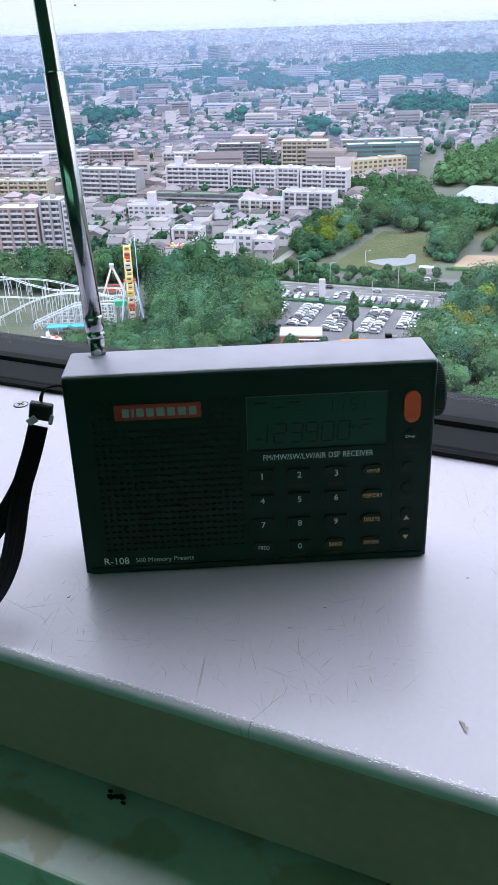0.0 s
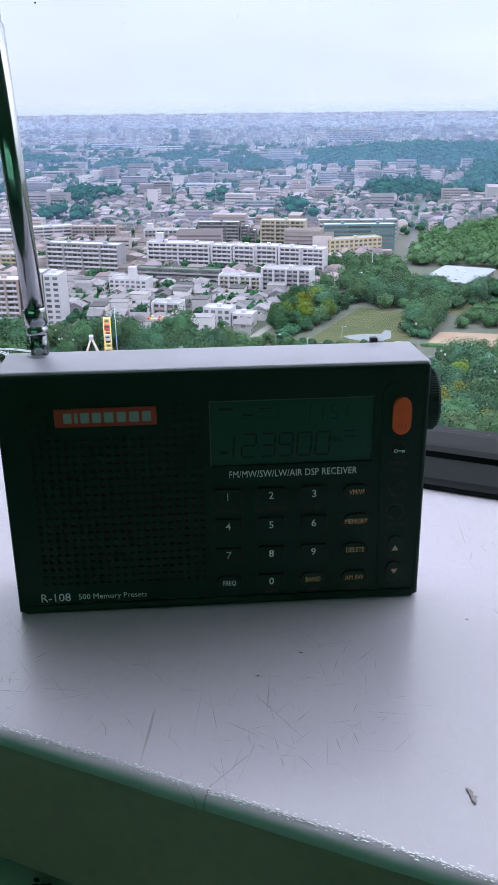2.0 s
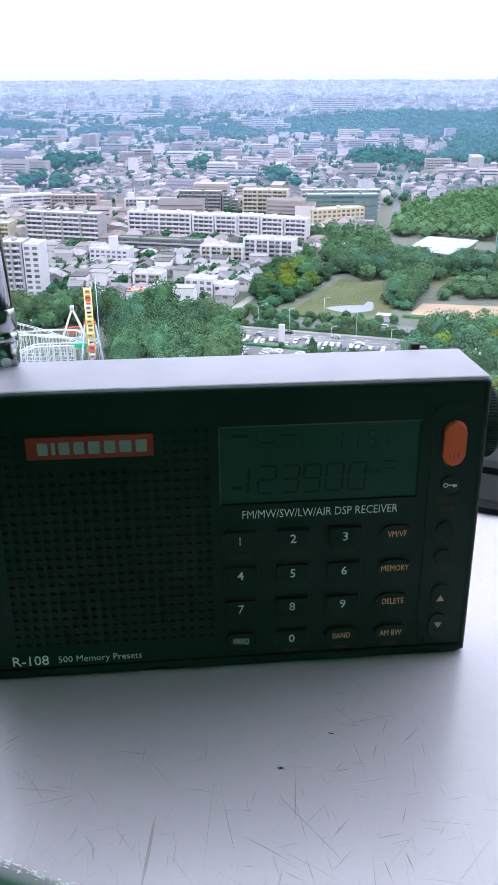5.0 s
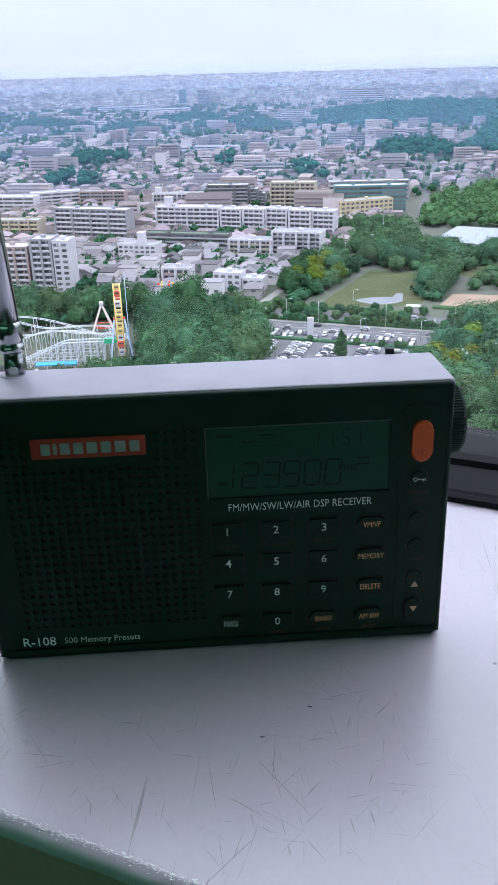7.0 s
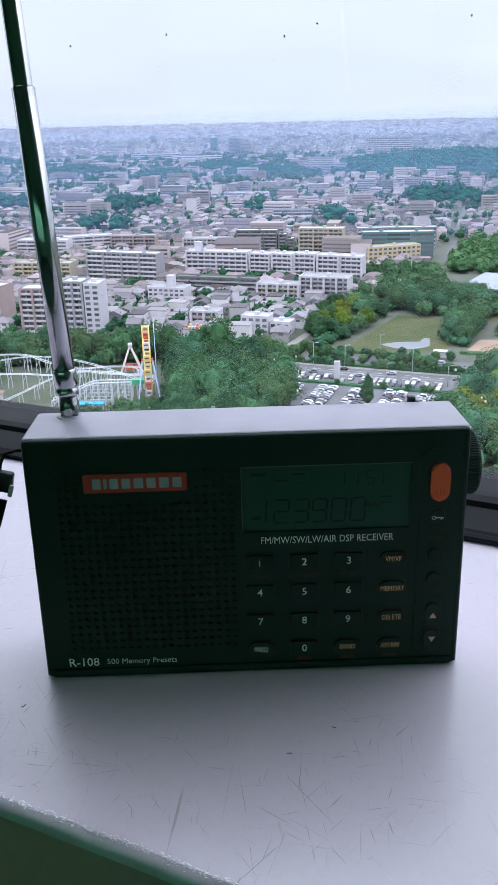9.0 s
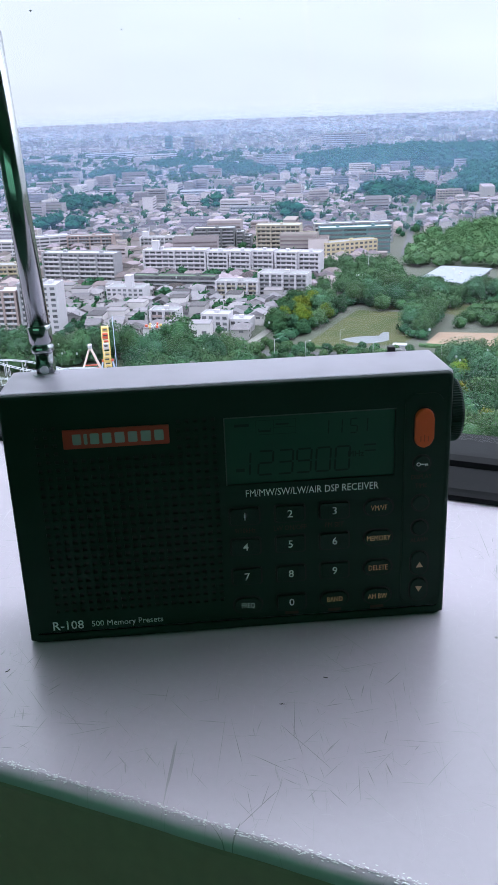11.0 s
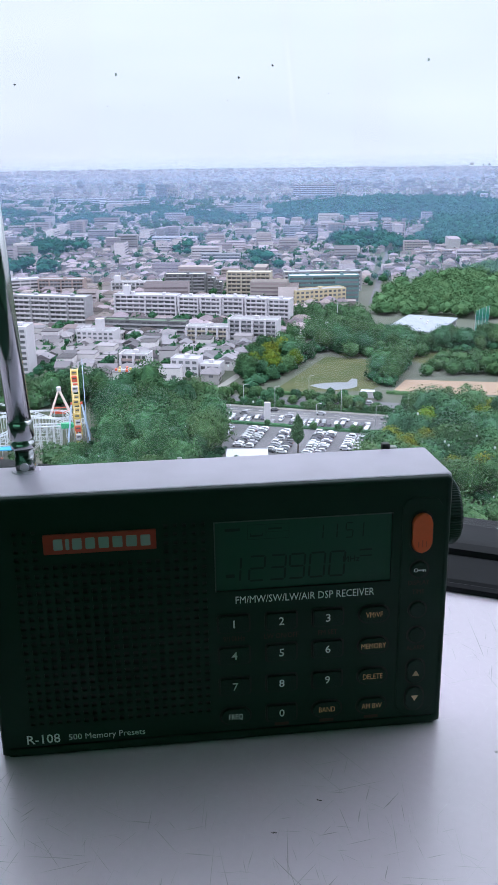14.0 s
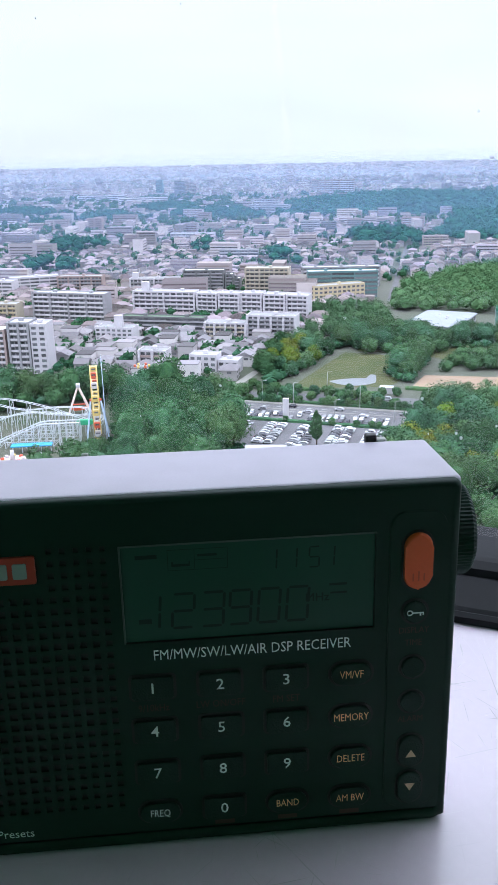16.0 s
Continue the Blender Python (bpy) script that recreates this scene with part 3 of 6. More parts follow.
for z, row in zip(ROWS, FACES):
    for x, words in zip(COLS, row):
        number = len(words) == 1
        radius, w, h = (0.0005, 0.0080, 0.0047) if number else (0.0023, 0.0080, 0.0046)
        key = part("number_key" if number else "function_key", prism(rounded(x, z, w, h, radius), -0.0010, 0.0, 0.0003), KEYCAP, radio)
        part("key_rim", prism(rounded(x, z, w + 0.0011, h + 0.0011, radius + 0.0005), -0.0003, 0.0, 0), RIM, key, "black gap round the key")
        lettering("key_mark", words, 0.0033 if number else 0.0024, PRINT if number or words == "FREQ" else ORANGE_PRINT, key, at_face(x, z, -0.00102), bold=0.00003 if number else 0.0, squeeze=1.0 if number else 0.72)
for x, z, words in ((COLS[0], 0.0314, "9/10kHz"), (COLS[1], 0.0314, "LW ON/OFF"), (COLS[2], 0.0314, "FM SET")):
    lettering("print_line", words, 0.0022, DIM_PRINT, radio, at_face(x, z), squeeze=0.8)
for x, z in ((COLS[1], 0.0036), (COLS[2], 0.0036), (COLS[3], 0.0036)):
    part("small_print", bars([(x - 0.002, x + 0.002, z - 0.0005, z + 0.0005)], YF), DIM_PRINT, radio)

BX = 0.1146
power = part("power_button", prism(rounded(BX, 0.0594, 0.0054, 0.0114, 0.0027), -0.0016, -0.0003, 0.0006, 3), ORANGE, radio, "orange oblong power button")
part("button_gap", prism(rounded(BX, 0.0594, 0.0064, 0.0124, 0.0032), -0.00065, -0.0003), RIM, power)
part("raised_bars", bars([(BX - 0.0012, BX - 0.0009, 0.0556, 0.0572), (BX - 0.00015, BX + 0.00015, 0.0556, 0.0576), (BX + 0.0009, BX + 0.0012, 0.0556, 0.0572)], -0.00163), mat("orange_mark", (0.5, 0.06, 0.01), bump=0), power)
for z, nm in ((0.0487, "lock_button"), (0.0366, "time_button"), (0.0288, "alarm_button")):
    key = part(nm, prism(rounded(BX - 0.0002, z, 0.0046, 0.0046, 0.0023, 8), -0.0012, -0.0003, 0.0004), KEYCAP, radio)
    part("button_gap", prism(rounded(BX - 0.0002, z, 0.0056, 0.0056, 0.0028, 8), -0.0006, -0.0003), RIM, key)
    if nm == "lock_button":
        bm = bmesh.new()
        tube([(BX - 0.0013 + 0.0005 * math.cos(a), -0.0012, z + 0.0005 * math.sin(a)) for a in [2 * math.pi * j / 12 for j in range(13)]], 0.00012, 5, bm)
        box(BX - 0.0008, BX + 0.0014, -0.0013, -0.00115, z - 0.00013, z + 0.00013, bm=bm)
        box(BX + 0.0006, BX + 0.0009, -0.0013, -0.00115, z - 0.0006, z, bm=bm)
        box(BX + 0.0012, BX + 0.0014, -0.0013, -0.00115, z - 0.0005, z, bm=bm)
        part("key_symbol", bm, PRINT, key, "white key symbol")
for z, words in ((0.0446, "DISPLAY"), (0.0419, "TIME"), (0.0247, "ALARM")):
    lettering("print_line", words, 0.0019, DIM_PRINT, radio, at_face(BX - 0.0002, z, -0.00052), squeeze=0.85)
for z, up in ((0.0169, 1), (0.0090, -1)):
    zc = z + up * 0.0004
    key = part("tuning_key", prism(rounded(BX, zc, 0.0048, 0.0074, 0.0022), -0.0012, -0.0003, 0.0004), KEYCAP, radio)
    part("button_gap", prism(rounded(BX, zc, 0.0058, 0.0082, 0.0026), -0.0006, -0.0003), RIM, key)
    bm = bmesh.new()
    f = bm.faces.new([bm.verts.new((BX + dx, -0.00123, z + up * dz)) for dx, dz in ((-0.0011, -0.0008), (0.0011, -0.0008), (0, 0.0010))])
    part("arrow_mark", bm, mat("amber_arrow", (0.75, 0.5, 0.34), bump=0), key)

# tuning wheel at the side, ribbed
bm = bmesh.new()
N, R0 = 150, 0.0094
rings = []
for x, rad, rib in ((0.1212, R0, 1), (0.1262, R0, 1), (0.1270, R0 - 0.0006, 0), (0.1272, R0 - 0.0014, 0)):
    rings.append([bm.verts.new((x, 0.0110 + (rad - (0.00022 if rib and k % 2 else 0)) * math.cos(2 * math.pi * k / N), 0.0606 + (rad - (0.00022 if rib and k % 2 else 0)) * math.sin(2 * math.pi * k / N))) for k in range(N)])
for a, b in zip(rings, rings[1:]):
    for k in range(N):
        bm.faces.new((a[k], a[(k + 1) % N], b[(k + 1) % N], b[k]))
bm.faces.new(rings[-1])
bmesh.ops.recalc_face_normals(bm, faces=bm.faces)
part("tuning_wheel", bm, PLASTIC, radio, "ribbed black tuning wheel")

# telescopic aerial on a chrome hinge
AB, AD = Vector((0.0098, 0.0222, RH)), Vector((-0.0542, 0.0529, 0.98)).normalized()
aerial = part("aerial", tube([AB + AD * s for s in (0.0135, 0.0900)], 0.0031, 24), CHROME, radio, "extended chrome telescopic aerial")
for f in aerial.data.polygons:
    f.use_smooth = len(f.vertices) == 4
part("aerial_section", tube([AB + AD * s for s in (0.0895, 0.0905, 0.1650)], [0.0031, 0.0026, 0.0026], 20), CHROME, aerial)
part("aerial_section", tube([AB + AD * s for s in (0.1645, 0.1652, 0.2400)], [0.0026, 0.0022, 0.0022], 20), CHROME, aerial)
part("aerial_section", tube([AB + AD * s for s in (0.2395, 0.2402, 0.3100)], [0.0022, 0.0018, 0.0018], 16), CHROME, aerial)
part("aerial_collar", tube([AB + AD * s for s in (0.0062, 0.0066, 0.0080, 0.0084, 0.0090, 0.0094, 0.0128, 0.0136, 0.0142)], [0.0028, 0.0033, 0.0033, 0.0029, 0.0029, 0.0034, 0.0034, 0.0034, 0.0030], 24), CHROME, aerial, "grooved chrome collar")
hinge = part("hinge", tube([AB + Vector((-0.0024, 0, 0.0022)), AB + Vector((0.0024, 0, 0.0022))], 0.0026, 20), DARKMETAL, radio, "chrome hinge of the aerial")
part("hinge_tongue", tube([AB + Vector((0, 0, -0.001)), AB + AD * 0.0066], 0.0026, 12), DARKMETAL, hinge)
part("hinge_screw", tube([AB + Vector((0, -0.0026, 0.0018)), AB + Vector((0, -0.0032, 0.0018))], 0.0013, 12), CHROME, hinge, "bright hinge screw")
bm = bmesh.new()
bmesh.ops.create_cone(bm, cap_ends=True, segments=24, radius1=0.0042, radius2=0.0036, depth=0.0006, matrix=Matrix.Translation((AB.x, AB.y - 0.001, RH + 0.0002)))
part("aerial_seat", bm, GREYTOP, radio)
# small knob of a clip behind the top
bm = box(0.1105, 0.1128, 0.0256, 0.0280, RH - 0.004, RH + 0.0014, 0.0004)
part("back_clip", bm, RIM, radio, "small black clip at the back")
part("clip_end", box(0.1128, 0.1149, 0.0256, 0.0278, RH - 0.003, RH + 0.0004, 0.0003), mat("pale_plastic", (0.5, 0.5, 0.48), fine=900), radio)
part("back_clip", box(0.0510, 0.0524, 0.0254, 0.0262, RH - 0.003, RH + 0.0004, 0.0002), mat("pale_plastic", (0.5, 0.5, 0.48)), radio)

# wrist strap: a thin cord loop, a crimp and a flat woven band
strap = thing("wrist_strap", "black woven wrist strap hanging from the radio's side", "strap")
bm = bmesh.new()
cord = [(-0.0002, 0.016, 0.0664), (-0.0049, 0.017, 0.0667), (-0.0088, 0.017, 0.0657), (-0.0100, 0.016, 0.0634), (-0.0107, 0.015, 0.0604)]
tube(cord, 0.0004, 6, bm)
tube([(x - 0.0008, y + 0.001, z - 0.0006) for x, y, z in cord], 0.0004, 6, bm)
part("cord_loop", bm, STRAP, strap, "thin black cord")
part("crimp", box(-0.0040, 0.0040, -0.0014, 0.0014, -0.0030, 0.0036, 0.0007), mat("crimp_black", (0.02, 0.02, 0.02), rough=0.3), strap, "shiny crimp", pose(-0.0110, 0.0150, 0.0579, 10, 14, 0))
CLASP = mat("clasp_grey", (0.55, 0.55, 0.56), rough=0.3, metal=0.5)
part("crimp_clasp", box(-0.0018, 0.0018, -0.0004, 0.0004, -0.0014, 0.0014, 0.0003), CLASP, strap, "bent pale metal tooth", pose(-0.0140, 0.0128, 0.0557, 10, -28, 0))
part("crimp_clasp", box(-0.0007, 0.0007, -0.0004, 0.0004, -0.0024, 0.0018, 0.0003), CLASP, strap, "bent pale metal tooth", pose(-0.0074, 0.0128, 0.0559, 10, 20, 0))


def woven_band(path, half):
    """A flat ribbed band along points, in smooth steps."""
    bm = bmesh.new()
    pts = [Vector(p) for p in path]
    fine, rings = [], []
    for i in range(len(pts) - 1):
        p0, p1, p2, p3 = pts[max(i - 1, 0)], pts[i], pts[i + 1], pts[min(i + 2, len(pts) - 1)]
        for s in range(5):
            t = s / 5
            fine.append(0.5 * ((2 * p1) + (p2 - p0) * t + (2 * p0 - 5 * p1 + 4 * p2 - p3) * t * t + (3 * p1 - p0 - 3 * p2 + p3) * t ** 3))
    fine.append(pts[-1])
    cross = [(-1, -0.4), (-1, 0.4)] + [(-0.9 + 0.2 * k, 1.0 if k % 2 else 0.72) for k in range(10)] + [(1, 0.4), (1, -0.4), (0.9, -1), (-0.9, -1)]
    for i, p in enumerate(fine):
        d = (fine[min(i + 1, len(fine) - 1)] - fine[max(i - 1, 0)]).normalized()
        side = Vector((0.92, 0.2, 0.1))
        side = (side - d * side.dot(d)).normalized()
        up = d.cross(side)
        rings.append([bm.verts.new(p + side * a * half + up * b * 0.0006) for a, b in cross])
    for a, b in zip(rings, rings[1:]):
        for k in range(len(cross)):
            bm.faces.new((a[k], a[(k + 1) % len(cross)], b[(k + 1) % len(cross)], b[k]))
    bm.faces.new(rings[0][::-1])
    bm.faces.new(rings[-1])
    bmesh.ops.recalc_face_normals(bm, faces=bm.faces)
    return bm


part("band", woven_band([(-0.0126, 0.0145, 0.0528), (-0.0154, 0.012, 0.0444), (-0.0188, 0.008, 0.0357), (-0.0228, 0.004, 0.0293), (-0.0286, -0.0, 0.022), (-0.0361, -0.005, 0.0144), (-0.0441, -0.011, 0.0077), (-0.0514, -0.018, 0.0021)], 0.0034), STRAP, strap)
part("band", woven_band([(-0.0126, 0.0145, 0.0528), (-0.0154, 0.012, 0.0444), (-0.0188, 0.008, 0.0357), (-0.0206, 0.003, 0.0287), (-0.0215, -0.004, 0.022), (-0.023, -0.012, 0.0153), (-0.0263, -0.021, 0.0099), (-0.0315, -0.03, 0.0067), (-0.0374, -0.038, 0.0056), (-0.0444, -0.044, 0.0048)], 0.0034), STRAP, strap)

# ---- the land below: ground, roads and fields ----
GZ = -110.0
ground = raw("ground", [(-6000, -800, GZ), (6000, -800, GZ), (6000, 6000, GZ), (-6000, 6000, GZ)], [(0, 1, 2, 3)], mat("ground_mixed", (0.051, 0.0723, 0.0382), rough=0.9, scale=0.012, fine=0.15, two=(0.136, 0.1318, 0.119), bump=0))
tagged(ground, "mixed green and grey ground of the city far below", "ground", kind="structure")

ASPHALT = mat("asphalt", (0.125, 0.122, 0.13), rough=0.9, var=0.2, scale=0.08, fine=1.5, bump=0)
PALE = mat("pale_paving", (0.225, 0.2175, 0.2025), rough=0.9, var=0.15, scale=0.08, fine=1.2, bump=0)
LINE = mat("road_paint", (0.6, 0.6, 0.58), rough=0.8, scale=0.5, bump=0)
TURF = mat("turf", (0.040, 0.062, 0.020), rough=0.95, scale=0.07, fine=0.7, two=(0.105, 0.102, 0.052), bump=0)
SAND = mat("pale_sand", (0.288, 0.208, 0.152), rough=0.95, var=0.12, scale=0.06, fine=0.8, bump=0)
WATER = mat("shallow_water", (0.17, 0.18, 0.2), rough=0.4, spec=0.25, var=0.08, scale=0.1, fine=1, bump=0)
TAKEN = []


def patch(name, label, category, material, outline, lift):
    ob = raw(name, [(x, y, GZ + lift) for x, y in outline], [tuple(range(len(outline)))], material)
    TAKEN.append([Vector(p) for p in outline])
    return tagged(ob, label, category, kind="structure")


def inside(x, y, poly):
    hit = False
    for (x0, y0), (x1, y1) in zip(poly, poly[1:] + poly[:1]):
        if (y0 > y) != (y1 > y) and x < (x1 - x0) * (y - y0) / (y1 - y0) + x0:
            hit = not hit
    return hit


AX, AY = Vector((0.924, -0.383)), Vector((0.383, 0.924))


def by_road(s, k):
    """A place on the ground: s along the main road, k across it."""
    p = AX * s + AY * k
    return p.x, p.y


patch("parking_lot", "grey asphalt parking lot", "parking lot", ASPHALT, [by_road(s, k) for s, k in ((-112, 300), (-84, 284), (-56, 288), (-36, 312), (-36, 336), (-112, 336))], 0.05)
patch("roadside_lot", "grey strip of small parking places beside the road", "parking lot", ASPHALT, [by_road(s, k) for s, k in ((-118, 337.5), (-30, 337.5), (-30, 348), (-118, 348))], 0.06)
patch("access_road", "pale asphalt access road along the sports field", "road", ASPHALT, [by_road(s, k) for s, k in ((-122, 368), (20, 368), (20, 384), (-52, 386), (-122, 380))], 0.05)


def strip(name, label, category, material, start, end, half, lift):
    a, b = Vector(start), Vector(end)
    q = Vector((-(b - a).y, (b - a).x)).normalized() * half
    return patch(name, label, category, material, [tuple(a - q), tuple(b - q), tuple(b + q), tuple(a + q)], lift)


strip("road", "grey main road with two carriageways", "road", ASPHALT, by_road(-175, 354.8), by_road(80, 354.8), 6.8, 0.08)
strip("pavement", "pale pavement along the main road", "pavement", PALE, by_road(-175, 363.4), by_road(80, 363.4), 1.5, 0.12)
strip("median", "narrow paved strip between the carriageways", "pavement", PALE, by_road(-175, 354.8), by_road(80, 354.8), 0.5, 0.14)
for k in (351.6, 358.0):
    for n in range(15):
        strip("road_line", "white painted lane dash", "road marking", LINE, by_road(-120 + 7 * n, k), by_road(-116.5 + 7 * n, k), 0.14, 0.10)
strip("far_road", "pale side road climbing between the houses", "road", ASPHALT, (168, 640), (292, 1040), 2.6, 0.06)
strip("park_path", "pale path along the park", "path", PALE, (24, 398), (60, 470), 2.2, 0.06)
patch("meadow", "mown green sports field with worn patches", "meadow", TURF, [(56, 400), (98, 472), (134, 455), (126, 420), (104, 394)], 0.06)
patch("meadow", "rough green ground under the park trees", "meadow", TURF, [(106, 474), (140, 456), (150, 444), (205, 430), (218, 468), (176, 488), (150, 512), (118, 508)], 0.045)
patch("puddle", "pale wet patch on the green field", "puddle", WATER, [(77, 409), (80, 411), (85, 412.5), (91, 413), (97, 412), (99, 416), (101, 419.5), (103.5, 418), (102, 411), (100, 403), (96, 400), (89, 398.5), (84, 400), (80, 404)], 0.11)
patch("sand_field", "pale sandy playing field", "sports field", SAND, [(114, 390), (128, 413), (174, 400), (163, 377)], 0.08)
patch("meadow", "green field among the trees", "meadow", TURF, [(150, 455), (150, 482), (250, 462), (240, 436)], 0.06)
patch("meadow", "green lawn in front of the grey apartment block", "meadow", TURF, [(-110, 590), (-40, 570), (-45, 590), (-105, 612)], 0.05)
patch("fairground_yard", "pale paved yard of the small fairground", "yard", mat("worn_yard", (0.035, 0.062, 0.028), rough=0.9, scale=0.06, fine=1, two=(0.12, 0.115, 0.095), bump=0), [(-130, 290), (-34, 285), (-30, 345), (-50, 380), (-130, 385)], 0.05)
patch("meadow", "green lawn beside the fairground", "meadow", TURF, [(-75, 278), (-42, 284), (-42, 300), (-75, 300)], 0.09)

# ---- haze: tinted sheets added over the far city in place of hazy air ----
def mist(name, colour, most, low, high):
    """Haze imitated by a tinted, daylight-scattering sheet; thins from height low to height high."""
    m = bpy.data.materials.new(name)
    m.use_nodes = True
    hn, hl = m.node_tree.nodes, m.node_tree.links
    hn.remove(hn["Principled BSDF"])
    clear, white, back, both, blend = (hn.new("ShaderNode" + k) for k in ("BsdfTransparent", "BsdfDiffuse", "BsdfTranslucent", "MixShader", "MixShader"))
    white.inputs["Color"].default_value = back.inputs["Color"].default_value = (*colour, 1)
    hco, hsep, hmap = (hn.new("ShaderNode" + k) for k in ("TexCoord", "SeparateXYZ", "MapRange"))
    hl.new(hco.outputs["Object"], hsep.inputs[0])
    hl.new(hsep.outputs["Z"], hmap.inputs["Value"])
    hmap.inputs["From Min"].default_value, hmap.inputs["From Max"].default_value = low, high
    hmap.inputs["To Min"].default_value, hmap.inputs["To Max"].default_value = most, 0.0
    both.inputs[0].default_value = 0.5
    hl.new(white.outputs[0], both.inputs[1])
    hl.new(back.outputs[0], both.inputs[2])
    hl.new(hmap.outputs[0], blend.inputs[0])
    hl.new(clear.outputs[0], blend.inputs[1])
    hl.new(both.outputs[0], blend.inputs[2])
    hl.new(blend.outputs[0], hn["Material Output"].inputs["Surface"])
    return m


# blue of the distance is put into these sheet colours
THIN = mist("thin_haze_tint", (0.38, 0.57, 0.92), 0.12, 60.0, 114.0)
FAR = mist("far_haze_tint", (0.68, 0.74, 0.93), 0.24, 60.0, 98.0)
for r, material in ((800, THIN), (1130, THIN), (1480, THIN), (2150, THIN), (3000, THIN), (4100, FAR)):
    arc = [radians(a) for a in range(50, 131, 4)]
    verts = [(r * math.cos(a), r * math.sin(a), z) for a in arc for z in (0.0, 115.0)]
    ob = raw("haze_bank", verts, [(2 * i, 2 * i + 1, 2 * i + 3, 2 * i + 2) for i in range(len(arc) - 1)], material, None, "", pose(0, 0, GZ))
    tagged(ob, "thin bluish sheet imitating haze over the far city", "haze", kind="structure")

# far rim of low hills closing the plain
random.seed(21)
rim, arc = [], [radians(40 + 0.5 * i) for i in range(201)]
for i, a in enumerate(arc):
    top = 54 + 2 * noise.noise((i * 0.06, 0, 1)) + 1.5 * noise.noise((i * 0.3, 0, 5))
    for r, z in ((4200, 0), (4600, top * 0.57), (4850, top)):
        rim.append((r * math.cos(a), r * math.sin(a), GZ + z))
fs = [(3 * i + k, 3 * i + k + 1, 3 * i + k + 4, 3 * i + k + 3) for i in range(200) for k in range(2)]
ob = raw("backdrop_hills", rim, fs, mat("far_plain", (0.096, 0.112, 0.12), rough=1.0, scale=0.012, fine=0.05, two=(0.32, 0.304, 0.336), bump=0))
tagged(ob, "far pale city plain under the horizon", "backdrop", kind="structure")

# ---- apartment blocks ----
GLASS = mat("dark_window_glass", (0.12, 0.12, 0.135), rough=0.2, var=0.2, scale=0.8, rnd=0.5, bump=0)
WHITE = mat("white_render", (0.53, 0.5, 0.54), rough=0.8, var=0.06, scale=0.15, fine=1.2, bump=0)
GREY = mat("grey_render", (0.3116, 0.3034, 0.328), rough=0.8, var=0.1, scale=0.15, fine=1.2, bump=0)
DARKGREY = mat("dark_grey_render", (0.17, 0.17, 0.1785), rough=0.8, var=0.12, scale=0.15, fine=1.2, bump=0)
BEIGE = mat("beige_render", (0.416, 0.368, 0.304), rough=0.8, var=0.08, scale=0.15, fine=1.2, bump=0)
CREAM = mat("cream_render", (0.5148, 0.429, 0.2886), rough=0.8, var=0.06, scale=0.15, fine=1.2, bump=0)
PINK = mat("pinkish_tile", (0.357, 0.2805, 0.272), rough=0.8, var=0.08, scale=0.15, fine=1.2, bump=0)
TEAL = mat("teal_panel", (0.096, 0.184, 0.192), rough=0.6, var=0.1, scale=0.15, fine=1.2, bump=0)
ROOFGREY = mat("flat_roof_grey", (0.288, 0.288, 0.296), rough=0.9, var=0.15, scale=0.12, fine=1.0, bump=0)
ROOFWHITE = mat("flat_roof_white", (0.4066, 0.4145, 0.4457), rough=0.7, var=0.08, scale=0.12, fine=1.0, bump=0)
ROOFGREEN = mat("flat_roof_green", (0.12, 0.16, 0.12), rough=0.9, var=0.12, scale=0.12, fine=1.0, bump=0)


def box_mesh(name, material, *dims):
    me = bpy.data.meshes.new(name)
    bm = box(*dims)
    bm.to_mesh(me)
    bm.free()
    me.materials.append(material)
    return me


